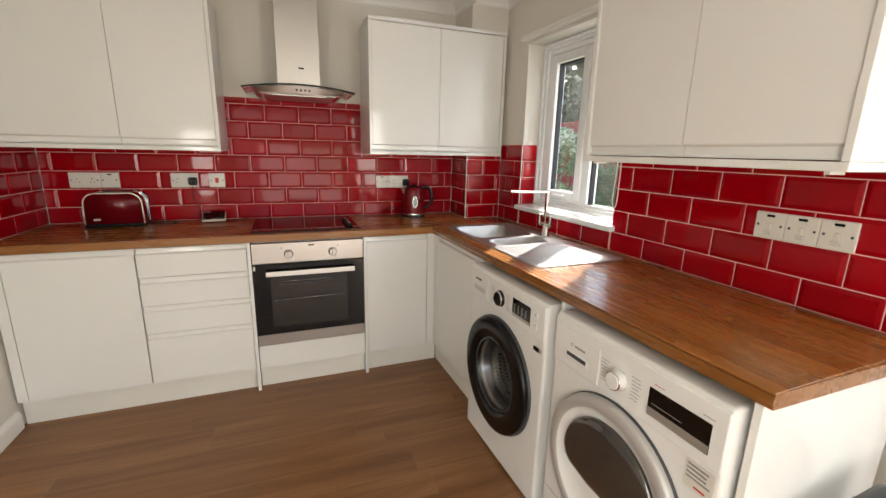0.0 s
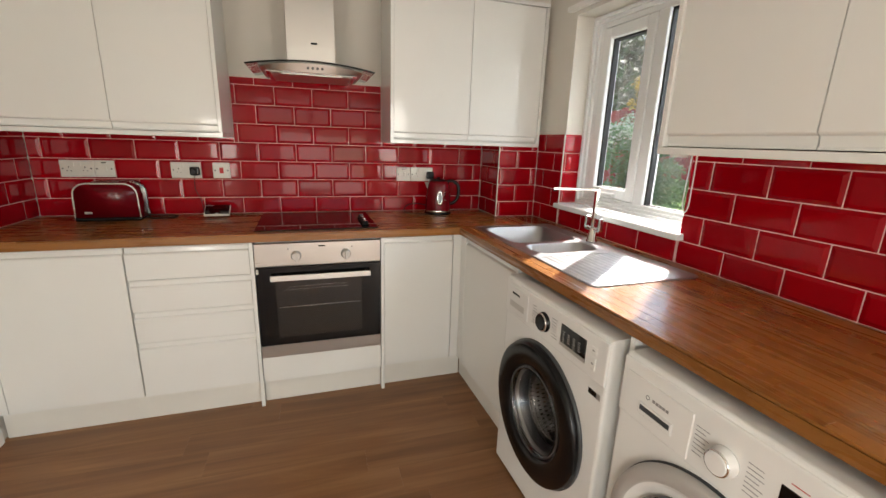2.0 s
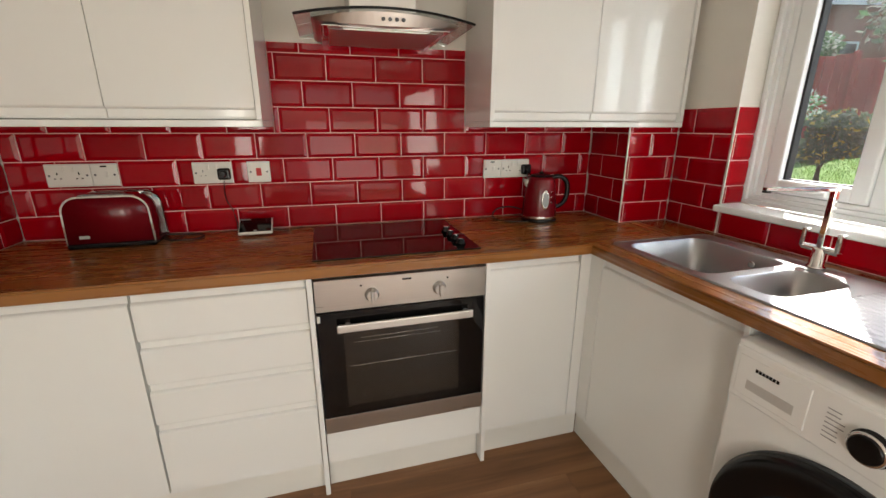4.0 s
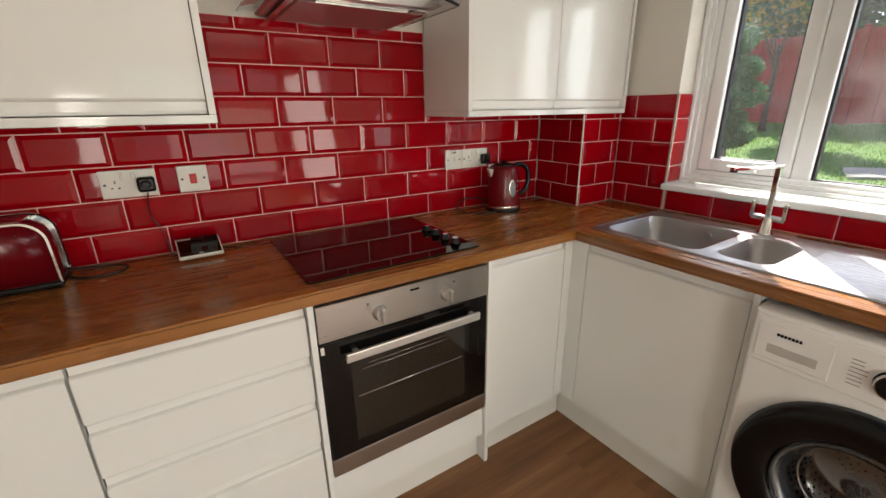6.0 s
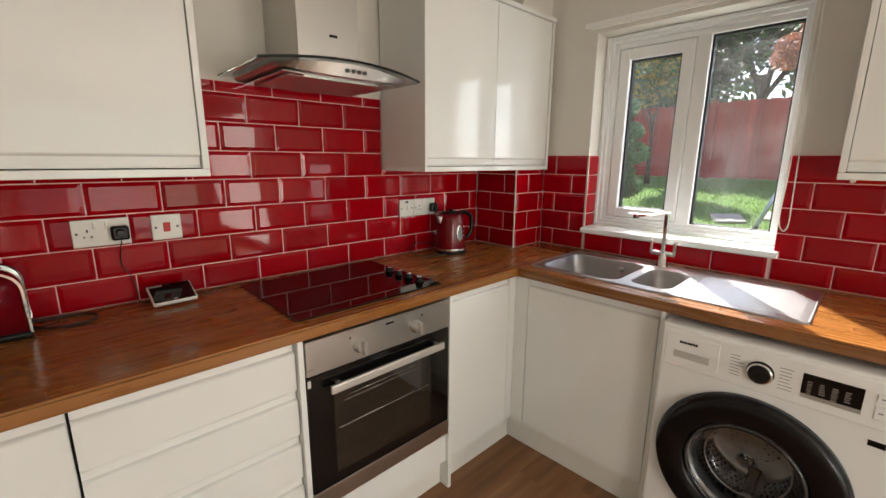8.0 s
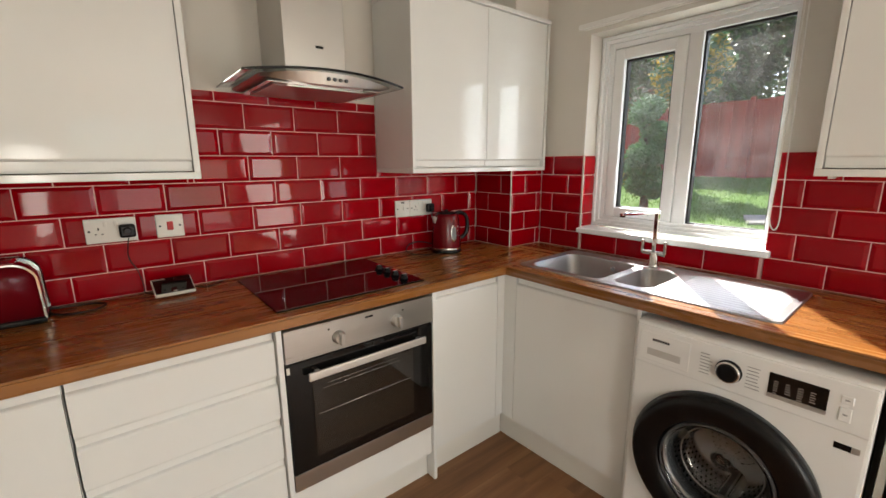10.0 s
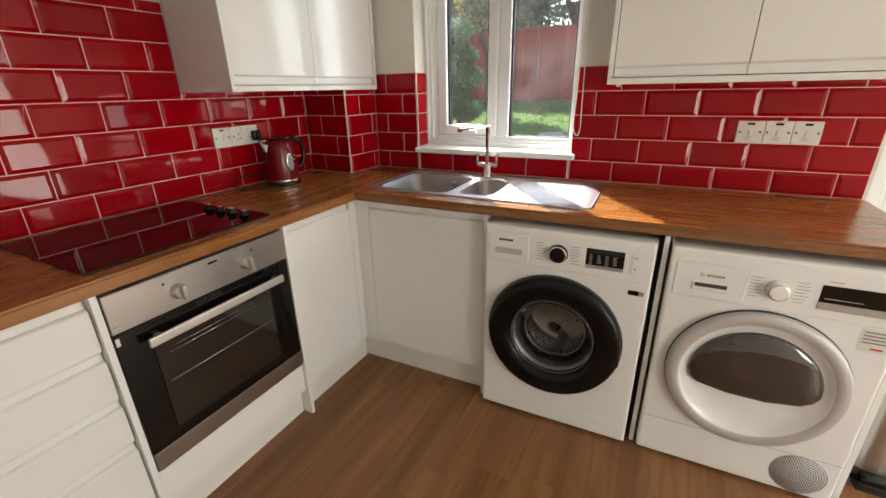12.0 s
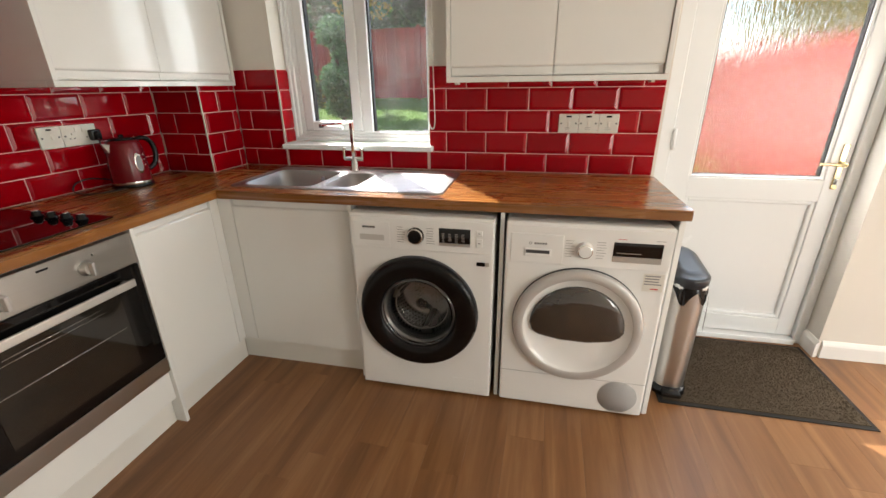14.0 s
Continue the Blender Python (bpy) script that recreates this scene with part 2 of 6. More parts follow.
plk.new(fmix.outputs[0], pn["Material Output"].inputs["Surface"])
M_FROST = glass("rain_glass", 0.10, bump=0.32, bscale=130, stretch=(1, 1, 0.14))
M_HOODG = glass("smoked_glass", 0.02, (0.75, 0.8, 0.8))
M_DRYG = glass("smoked_door_glass", 0.02, (0.22, 0.2, 0.18))
M_WMG = glass("washer_glass", 0.02, (0.92, 0.94, 0.95))


# ---- mesh helpers ----
def box(bm, x0, x1, y0, y1, z0, z1, b=0.0, seg=1):
    x0, x1, y0, y1, z0, z1 = min(x0, x1), max(x0, x1), min(y0, y1), max(y0, y1), min(z0, z1), max(z0, z1)
    v = [bm.verts.new(p) for p in ((x0, y0, z0), (x1, y0, z0), (x1, y1, z0), (x0, y1, z0), (x0, y0, z1), (x1, y0, z1), (x1, y1, z1), (x0, y1, z1))]
    f = [bm.faces.new([v[i] for i in q]) for q in ((3, 2, 1, 0), (4, 5, 6, 7), (0, 1, 5, 4), (1, 2, 6, 5), (2, 3, 7, 6), (3, 0, 4, 7))]
    if b:
        es = {e for g in f for e in g.edges}
        bmesh.ops.bevel(bm, geom=list(es), offset=b, segments=seg, affect="EDGES", profile=0.5)
    return bm


def prism(bm, pts, axis, a0, a1):
    """Extrude the outline pts (two coordinates each) from a0 to a1 along axis."""
    def p(u, v, a):
        return {"x": (a, u, v), "y": (u, a, v), "z": (u, v, a)}[axis]
    lo, hi = [bm.verts.new(p(u, v, a0)) for u, v in pts], [bm.verts.new(p(u, v, a1)) for u, v in pts]
    bm.faces.new(lo)
    bm.faces.new(hi[::-1])
    for i in range(len(pts)):
        j = (i + 1) % len(pts)
        bm.faces.new((lo[i], hi[i], hi[j], lo[j]))
    bmesh.ops.recalc_face_normals(bm, faces=bm.faces[:])
    return bm


def lathe(bm, prof, seg=40, m=Matrix(), cap=True, sx=1.0, sy=1.0):
    """Turn the profile (radius, height) round z, then place by m."""
    rings = []
    for r, z in prof:
        rings.append([bm.verts.new(m @ Vector((r * sx * math.cos(2 * math.pi * i / seg), r * sy * math.sin(2 * math.pi * i / seg), z))) for i in range(seg)])
    for a, b in zip(rings, rings[1:]):
        for i in range(seg):
            j = (i + 1) % seg
            f = bm.faces.new((a[i], a[j], b[j], b[i]))
            f.smooth = True
    if cap:
        bm.faces.new(rings[0][::-1])
        bm.faces.new(rings[-1])
    return bm


def tube(bm, pts, r, seg=8, steps=6):
    """A round tube through the points, smoothed."""
    P = [Vector(p) for p in pts]
    Q = []
    for i in range(len(P) - 1):
        p0, p1, p2, p3 = P[max(i - 1, 0)], P[i], P[i + 1], P[min(i + 2, len(P) - 1)]
        for k in range(steps):
            t = k / steps
            Q.append(0.5 * ((2 * p1) + (p2 - p0) * t + (2 * p0 - 5 * p1 + 4 * p2 - p3) * t * t + (3 * p1 - p0 - 3 * p2 + p3) * t ** 3))
    Q.append(P[-1])
    rings, up = [], Vector((0.3, 0.2, 0.93))
    for i, q in enumerate(Q):
        d = (Q[min(i + 1, len(Q) - 1)] - Q[max(i - 1, 0)]).normalized()
        s = d.cross(up)
        s = s.normalized() if s.length > 1e-3 else d.orthogonal().normalized()
        w = s.cross(d)
        rings.append([bm.verts.new(q + r * (s * math.cos(2 * math.pi * k / seg) + w * math.sin(2 * math.pi * k / seg))) for k in range(seg)])
    for a, b in zip(rings, rings[1:]):
        for i in range(seg):
            j = (i + 1) % seg
            bm.faces.new((a[i], a[j], b[j], b[i])).smooth = True
    bm.faces.new(rings[0][::-1])
    bm.faces.new(rings[-1])
    return bm


def B():
    return bmesh.new()


def bx(x0, x1, y0, y1, z0, z1, b=0.0, seg=1):
    return box(B(), x0, x1, y0, y1, z0, z1, b, seg)


def mesh_of(name, bm, material):
    me = bpy.data.meshes.new(name)
    bmesh.ops.recalc_face_normals(bm, faces=bm.faces[:])
    bm.to_mesh(me)
    bm.free()
    me.materials.append(material)
    return me


def part(name, bm, material, parent=None, label="", kind="", m=None):
    ob = new(name, mesh_of(name, bm, material))
    ob.parent = parent
    if m is not None:
        ob.matrix_basis = m
    return tagged(ob, label, kind=kind)


def thing(name, label, category, m=Matrix(), group=""):
    ob = new(name)
    ob.matrix_basis = m
    ob.empty_display_size = 0.1
    return tagged(ob, label, category, group)


def rounded(w, h, r, n=5):
    """The outline of a rounded rectangle about the origin."""
    out = []
    for cx, cy, a in ((w / 2 - r, h / 2 - r, 0), (-w / 2 + r, h / 2 - r, 90), (-w / 2 + r, -h / 2 + r, 180), (w / 2 - r, -h / 2 + r, 270)):
        out += [(cx + r * math.cos(radians(a + 90 * k / n)), cy + r * math.sin(radians(a + 90 * k / n))) for k in range(n + 1)]
    return out


def structure(name, bm, material, label, category):
    return tagged(part(name, bm, material), label, category, kind="structure")


# ---- the room ----
XL, YB, CEIL = -2.79, -6.95, 2.37
WIN = (-1.395, -0.5585, 1.005, 2.012)
DOOR = (-3.415, -2.50, 0.0, 2.06)
RUN_A = Matrix.Translation((0, -0.580, 0)) @ Matrix.Rotation(radians(0.92), 4, "Z")
RUN_B = Matrix.Translation((-0.700, 0, 0)) @ Matrix.Rotation(radians(-88.05), 4, "Z")
TH = 0.28
# the east wall stands 1.95 degrees out of square; its things are built along x = 0 and turned with it
EAST = Matrix.Translation((0, -2.5, 0)) @ Matrix.Rotation(radians(1.95), 4, "Z") @ Matrix.Translation((0, 2.5, 0))


def on_east(*obs):
    for o in obs:
        o.matrix_basis = EAST @ o.matrix_basis



bm = B()
box(bm, XL - TH, TH, 0, TH, -0.05, CEIL + 0.1)
wall_hob = structure("wall_north", bm, M_WALL, "cream painted wall behind the hob, tiled red above the worktop", "wall")
bm = B()
y0, y1, z0, z1 = WIN
d0, d1, _, dz = DOOR
box(bm, 0, 0.209, y1, 0.03, -0.05, CEIL + 0.1)
box(bm, 0, TH, y0, y1, -0.05, z0)
box(bm, 0, TH, y0, y1, z1, CEIL + 0.1)
box(bm, 0, TH, d1, y0, -0.05, CEIL + 0.1)
box(bm, 0, TH, d0, d1, dz, CEIL + 0.1)
# the gap from -6.6 to -4.55 is unseen, added for the side fill
box(bm, 0, TH, -4.55, d0, -0.05, CEIL + 0.1)
box(bm, 0, TH, YB - TH, -6.6, -0.05, CEIL + 0.1)
box(bm, 0, TH, -6.6, -4.55, 2.1, CEIL + 0.1)
wall_win = structure("wall_east", bm, M_WALL, "cream painted outer wall with the window and the back door", "wall")
on_east(wall_win)
bm = B()
box(bm, 0.2095, TH, y1 + 0.012, 0.03, -0.05, CEIL + 0.1)
on_east(structure("wall_outer", bm, M_BRICKW, "red brick outer leaf beside the window", "wall"))
bm = B()
wd0, wd1 = -5.7, -4.3
box(bm, XL - TH, XL, wd1, 0, -0.05, CEIL + 0.1)
box(bm, XL - TH, XL, YB - TH, wd0, -0.05, CEIL + 0.1)
box(bm, XL - TH, XL, wd0, wd1, 2.06, CEIL + 0.1)
box(bm, XL - TH, XL, wd0, wd1, -0.05, 0.45)
wall_left = structure("wall_west", bm, M_WALL, "white painted side wall, tiled red above the worktop", "wall")
bm = B()
# this wide opening is unseen, added for the fill from behind
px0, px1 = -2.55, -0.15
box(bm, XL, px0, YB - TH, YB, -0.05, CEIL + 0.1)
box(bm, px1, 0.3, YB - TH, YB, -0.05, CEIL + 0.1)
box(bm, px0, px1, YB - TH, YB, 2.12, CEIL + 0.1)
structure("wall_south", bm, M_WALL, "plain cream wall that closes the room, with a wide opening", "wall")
bm = B()
box(bm, XL - TH, TH + 0.18, YB - TH, TH, CEIL, CEIL + 0.1)
structure("ceiling", bm, M_CEIL, "plain white painted ceiling", "ceiling")
bm = B()
box(bm, XL - TH, TH, YB - 0.6, 0, -0.06, -0.004)
floor = structure("floor", bm, mat("floor_underlay", (0.05, 0.03, 0.015), 0.9), "brown wood-effect plank floor", "floor")
# boxed-in pipes in the corner
bm = B()
box(bm, -0.332, 0, -0.288, 0, 0.905, CEIL)
wall_box = structure("pipe_boxing", bm, M_WALL, "boxed-in corner, tiled red below and painted above", "wall")


def coving(name, x0, y0, x1, y1, nx, ny):
    d = Vector((x1 - x0, y1 - y0, 0))
    pts = [(0, 0), (0.085, 0), (0.085, -0.008)]
    pts += [(0.085 - 0.077 * math.sin(radians(a)), -0.012 - 0.075 * (1 - math.cos(radians(a)))) for a in range(0, 91, 15)]
    pts += [(0, -0.095)]
    b2 = B()
    rings = []
    for e, inset in ((0, 0), (1, 0)):
        rings.append([b2.verts.new((x0 + d.x * e + nx * u, y0 + d.y * e + ny * u, CEIL - 0.002 + v)) for u, v in pts])
    b2.faces.new(rings[0])
    b2.faces.new(rings[1][::-1])
    for i in range(len(pts)):
        j = (i + 1) % len(pts)
        b2.faces.new((rings[0][i], rings[1][i], rings[1][j], rings[0][j]))
    return structure(name, b2, M_TRIM, "white plaster coving under the ceiling", "coving")


coving("trim", XL, 0, -0.332, 0, 0, -1)
coving("trim", -0.332, -0.288, 0, -0.288, 0, -1)
coving("trim", -0.332, 0, -0.332, -0.35, -1, 0)
on_east(coving("trim", 0, -0.268, 0, YB, -1, 0))
coving("trim", XL, 0, XL, YB, 1, 0)


def skirting(x0, y0, x1, y1, nx, ny):
    d = Vector((x1 - x0, y1 - y0, 0))
    prof = [(0, 0), (0.016, 0), (0.016, 0.07), (0.012, 0.082), (0.006, 0.092), (0, 0.095)]
    b2 = B()
    r = [[b2.verts.new((x0 + d.x * e + nx * u, y0 + d.y * e + ny * u, v + 0.001)) for u, v in prof] for e in (0, 1)]
    b2.faces.new(r[0])
    b2.faces.new(r[1][::-1])
    for i in range(len(prof)):
        j = (i + 1) % len(prof)
        b2.faces.new((r[0][i], r[1][i], r[1][j], r[0][j]))
    return structure("baseboard", b2, M_TRIM, "white moulded skirting board at the foot of the wall", "skirting board")


skirting(XL, -0.60, XL, YB, 1, 0)
on_east(skirting(0, -3.43, 0, -4.54, -1, 0), skirting(0.11, DOOR[0], -0.016, DOOR[0], 0, 1))
skirting(XL, YB, px0, YB, 0, 1)
skirting(px1, YB, 0, YB, 0, 1)


# ---- worktops ----
def plate_hole(bm, outer, hole, z0, z1):
    rows = [[bm.verts.new((x, y, z)) for x, y in ring] for ring in (outer, hole) for z in (z1, z0)]
    ot, ob_, ht, hb = rows
    for i in range(4):
        j = (i + 1) % 4
        bm.faces.new((ot[i], ot[j], ht[j], ht[i]))
        bm.faces.new((ob_[j], ob_[i], hb[i], hb[j]))
        bm.faces.new((ot[j], ot[i], ob_[i], ob_[j]))
        bm.faces.new((ht[i], ht[j], hb[j], hb[i]))
    bmesh.ops.recalc_face_normals(bm, faces=bm.faces[:])


inv_b = RUN_B.inverted()


def to_b(x, y):
    p = inv_b @ Vector((x, y, 0))
    return p.x, p.y


top_a = thing("worktop", "oiled oak block worktop holding the hob, the toaster and the kettle", "worktop")
bm = B()
prism(bm, [(XL + 0.001, -0.001), (XL + 0.001, -0.6255), (-0.684, -0.5915), (-0.333, -0.585), (-0.333, -0.289), (-0.333, -0.001)], "z", 0.870, 0.9058)
bmesh.ops.bevel(bm, geom=[e for e in bm.edges if all(v.co.y < -0.58 for v in e.verts) and abs(e.verts[0].co.z - e.verts[1].co.z) < 0.01], offset=0.004, segments=2, affect="EDGES")
part("slab", bm, M_TOP, top_a)
top_b = thing("worktop", "oiled oak block worktop holding the steel sink, above the two machines", "worktop", RUN_B)
bm = B()
c0, c1 = to_b(-0.333, -0.289), to_b(-0.002, -0.289)
c2, c3 = to_b(-0.002, -2.503), to_b(-0.333, -0.585)
S0, S1, SV0, SV1 = 0.598, 1.597, 0.075, 0.540
ub, ue = to_b(-0.684, -0.5935)[0], 2.512
hole = [(S0 + 0.015, SV0 + 0.02), (1.21, SV0 + 0.02), (1.21, SV1 - 0.05), (S0 + 0.015, SV1 - 0.05)]
w0, w1 = to_b(-0.002, -0.6)[1], to_b(-0.002, -1.3)[1]
plate_hole(bm, [(ub + 0.001, 0.0), (1.3, 0.0), (1.3, w1), (ub - 0.0, w0)], hole, 0.870, 0.9058)
prism(bm, [(1.3002, 0.0), (ue, 0.0), (c2[0], c2[1]), (1.3002, w1)], "z", 0.870, 0.9058)
prism(bm, [(ub - 0.0002, w0), c1, c0, (to_b(-0.332, -0.587)[0], to_b(-0.332, -0.587)[1]), (ub + 0.0002, 0.352)], "z", 0.870, 0.910)
bmesh.ops.bevel(bm, geom=[e for e in bm.edges if all(v.co.y < 0.001 for v in e.verts) and abs(e.verts[0].co.z - e.verts[1].co.z) < 0.01], offset=0.004, segments=2, affect="EDGES")
part("slab", bm, M_TOP, top_b)


def staves(parent, m, u0, u1, depth, pitch, gap, seed):
    """Oak staves over the slab, broken round the sink's opening."""
    rs, cache, v = random.Random(seed), {}, 0.0006
    while v < depth:
        u = u0 - rs.uniform(0.02, 0.4)
        while u < u1:
            L = rs.choice((0.32, 0.40, 0.48, 0.56))
            a, c = max(u, u0), min(u + L, u1)
            u += L
            spans = [(a, c)]
            if gap and v + pitch > gap[2] and v < gap[3]:
                spans = [(a, min(c, gap[0])), (max(a, gap[1]), c)]
            for p, q in spans:
                if q - p > 0.015:
                    key = round(q - p, 3)
                    if key not in cache:
                        cache[key] = mesh_of("stave", bx(0, key - 0.0002, 0, pitch - 0.0002, -0.004, 0, 0.0003), M_TOP)
                    o = new("stave", cache[key])
                    o.parent = parent
                    o.matrix_basis = m @ Matrix.Translation((p, v, 0.910))
        v += pitch


staves(top_a, RUN_A, XL + 0.0015, -0.334, 0.62, 0.0395, None, 5)
staves(top_b, Matrix(), ub + 0.003, ue, 0.69, 0.040, (S0 + 0.012, 1.212, SV0 + 0.018, SV1 - 0.048), 6)


# ---- kitchen units ----
def door_front(x0, x1, z0, z1, t=0.020, grip="top", g=0.030):
    """A gloss front whose top (or bottom) edge is scooped out to be gripped. It faces -y, from y = 0 back to t."""
    if grip == "top":
        pr = [(0, z0), (0, z1 - g - 0.004), (0.003, z1 - g), (0.012, z1 - g + 0.004), (0.014, z1 - 0.008), (0.010, z1), (t, z1), (t, z0)]
    elif grip == "bottom":
        pr = [(0, z1), (0, z0 + g + 0.004), (0.003, z0 + g), (0.012, z0 + g - 0.004), (0.014, z0 + 0.008), (0.010, z0), (t, z0), (t, z1)]
    else:
        pr = [(0, z0), (0, z1), (t, z1), (t, z0)]
    b = B()
    lo, hi = [b.verts.new((x0, y, z)) for y, z in pr], [b.verts.new((x1, y, z)) for y, z in pr]
    b.faces.new(lo)
    b.faces.new(hi[::-1])
    for i in range(len(pr)):
        j = (i + 1) % len(pr)
        b.faces.new((lo[i], lo[j], hi[j], hi[i]))
    return b




def offset(x, y=0.0, z=0.0):
    return Matrix.Translation((x, y, z))


ZP, ZT, VD = 0.135, 0.862, 0.022


def base_unit(name, label, category, run, x0, x1, fronts, depth=0.5, group="base units of the kitchen", top=0.868):
    u = thing(name, label, category, run @ offset(x0), group)
    w = x1 - x0
    part("carcass", bx(0.001, w - 0.001, VD + 0.021, depth, ZP, top), M_CARC, u)
    for z0, z1, kind in fronts:
        part(kind, door_front(0.002, w - 0.002, z0, z1), M_GLOSS, u, "white gloss %s with a recessed grip edge" % kind.replace("_", " "), m=offset(0, VD))
    return u


base_unit("base_cabinet", "white high-gloss base cupboard with one closed door, below the toaster", "cupboard", RUN_A, -2.735, -2.226, [(ZP, ZT, "door")])
base_unit("drawer_unit", "white high-gloss unit of four closed drawers beside the oven", "drawers", RUN_A, -2.223, -1.724,
          [(ZP, 0.408, "drawer_front"), (0.413, 0.558, "drawer_front"), (0.563, 0.709, "drawer_front"), (0.714, ZT, "drawer_front")])
base_unit("base_cabinet", "narrow white high-gloss base cupboard beside the oven, in the corner", "cupboard", RUN_A, -1.085, -0.706, [(ZP, ZT, "door")])
base_unit("base_cabinet", "white high-gloss cupboard with one closed door under the sink", "cupboard", RUN_B, 0.640, 1.200, [(ZP, ZT, "door")], 0.5, top=0.725)


def panel(name, label, run, x0, x1, y0, y1, z0, z1, material=M_GLOSS, category="panel"):
    u = thing(name, label, category, run @ offset((x0 + x1) / 2))
    part("board", bx((x0 - x1) / 2, (x1 - x0) / 2, y0, y1, z0, z1, 0.001), material, u)
    return u


panel("filler_panel", "white filler strip between the base cupboard and the side wall", RUN_A, XL - 0.0 + 0.012, -2.737, VD, VD + 0.02, ZP, 0.868)
panel("end_panel", "white upright panel beside the oven, standing on the floor", RUN_A, -1.7225, -1.7055, 0.006, 0.5, 0, 0.869)
panel("end_panel", "white upright panel beside the oven, standing on the floor", RUN_A, -1.1035, -1.0870, 0.006, 0.5, 0, 0.869)
panel("corner_post", "white corner post between the two runs of cupboards", RUN_A, -0.704, -0.658, VD, VD + 0.022, ZP, 0.868)
panel("corner_post", "white corner post between the two runs of cupboards", RUN_B, 0.569, 0.638, VD, VD + 0.022, ZP, 0.868)
panel("end_panel", "white upright panel between the sink cupboard and the washing machine", RUN_B, 1.203, 1.219, 0.012, 0.5, 0, 0.869)
panel("end_panel", "white upright panel between the two machines", RUN_B, 1.843, 1.859, 0.004, 0.56, 0, 0.869)
panel("end_panel", "white end panel closing the worktop beside the bin", RUN_B, 2.478, 2.496, 0.004, 0.585, 0, 0.869)
panel("filler_panel", "white gloss panel below the oven", RUN_A, -1.703, -1.1055, VD, VD + 0.018, 0.128, 0.264)
for a, b_ in ((XL + 0.012, -1.724), (-1.704, -1.105), (-1.085, -0.632)):
    panel("plinth", "white plinth board under the base units", RUN_A, a, b_, 0.056, 0.072, 0, 0.132, M_PLINTH, "plinth")
panel("plinth", "white plinth board under the sink cupboard", RUN_B, 0.530, 1.201, 0.056, 0.072, 0, 0.132, M_PLINTH, "plinth")

# ---- wall cupboards ----
WZ0, WZ1 = 1.337, 2.122


def wall_unit(label, m, w, split, depth=0.318, notch=None, sides=(True, True), group="wall cupboards"):
    """Local x along the front, y = 0 at the front edge of the side panels and y = depth at the wall."""
    u = thing("wall_cabinet", label, "wall cupboard", m, group)
    s0, s1 = (0.018 if sides[0] else 0.0), (0.018 if sides[1] else 0.0)
    b = B()
    if notch:
        box(b, s0, notch[0], 0.03, depth, WZ0 + 0.024, WZ1 - 0.02)
        box(b, notch[0] + 0.0005, w - s1, 0.03, notch[1], WZ0 + 0.024, WZ1 - 0.02)
    else:
        box(b, s0, w - s1, 0.03, depth, WZ0 + 0.024, WZ1 - 0.02)
    part("carcass", b, M_CARC, u)
    if sides[0]:
        part("side_panel", bx(0, 0.0175, 0, depth, WZ0 + 0.022, WZ1 - 0.021, 0.001), M_GLOSS, u)
    if sides[1]:
        part("side_panel", bx(w - 0.0175, w, 0, notch[1] if notch else depth, WZ0 + 0.022, WZ1 - 0.021, 0.001), M_GLOSS, u)
    e = notch[1] if notch else depth
    part("pelmet", bx(0, w, 0, e, WZ0, WZ0 + 0.0215, 0.0015), M_GLOSS, u)
    part("cornice", bx(0, w, -0.006, e, WZ1 - 0.020, WZ1, 0.0015), M_GLOSS, u)
    if notch:
        part("pelmet", bx(0, notch[0], e + 0.0005, depth, WZ0, WZ0 + 0.0215), M_GLOSS, u)
        part("cornice", bx(0, notch[0], e + 0.0005, depth, WZ1 - 0.020, WZ1), M_GLOSS, u)
    for a, c in ((s0 + 0.002, split - 0.0015), (split + 0.0015, w - s1 - 0.002)):
        part("door", door_front(a, c, WZ0 + 0.025, WZ1 - 0.0225, grip="bottom", g=0.034), M_GLOSS, u, "white gloss door with a recessed grip along its foot", m=offset(0, 0.008))
    return u


wall_unit("white high-gloss double wall cupboard beside the cooker hood, its doors closed", Matrix.Translation((-1.008, -0.330, 0)), 0.908, 0.454, notch=(0.672, 0.038))
wall_unit("white high-gloss double wall cupboard above the toaster, its doors closed", Matrix.Translation((XL + 0.002, -0.330, 0)), 0.955, 0.497, sides=(False, True))
on_east(wall_unit("white high-gloss double wall cupboard above the dryer, its doors closed", Matrix.Translation((-0.353, -1.557, 0)) @ Matrix.Rotation(radians(-90), 4, "Z"), 0.845, 0.425, depth=0.343))
bm = bx(0, 0.06, 0, 0.012, 0, 0.008)
b1 = part("cupboard_bracket", bm, M_WPLAS, None, m=Matrix.Translation((-0.33, -1.60, 1.329)))
tagged(b1, "small white bracket under the wall cupboard", "bracket")
b2_ = copy_thing(b1, Matrix.Translation((-0.33, -2.36, 1.329)))
on_east(b1, b2_)

# ---- oven ----
ov = thing("oven", "built-in electric oven, brushed steel over black glass, door closed", "oven", RUN_A @ offset(-1.7015))
OW = 0.594
part("casing", bx(0.004, OW - 0.004, 0.035, 0.5, 0.27, 0.862), M_CARC, ov)
part("control_panel", bx(0, OW, 0.004, 0.034, 0.748, 0.860, 0.002), M_STEEL, ov, "brushed steel control panel")
od = part("door", bx(0, OW, 0.008, 0.034, 0.334, 0.742, 0.002), M_BGLASS, ov, "black glass oven door")
part("door_trim", bx(0, OW, 0.006, 0.034, 0.270, 0.3335, 0.0015), M_STEEL, ov, "brushed steel strip along the foot of the door")
M_OWIN = mat("oven_window", (0.018, 0.015, 0.012), 0.07, bump=0, coat=0.6, rvar=0.02)
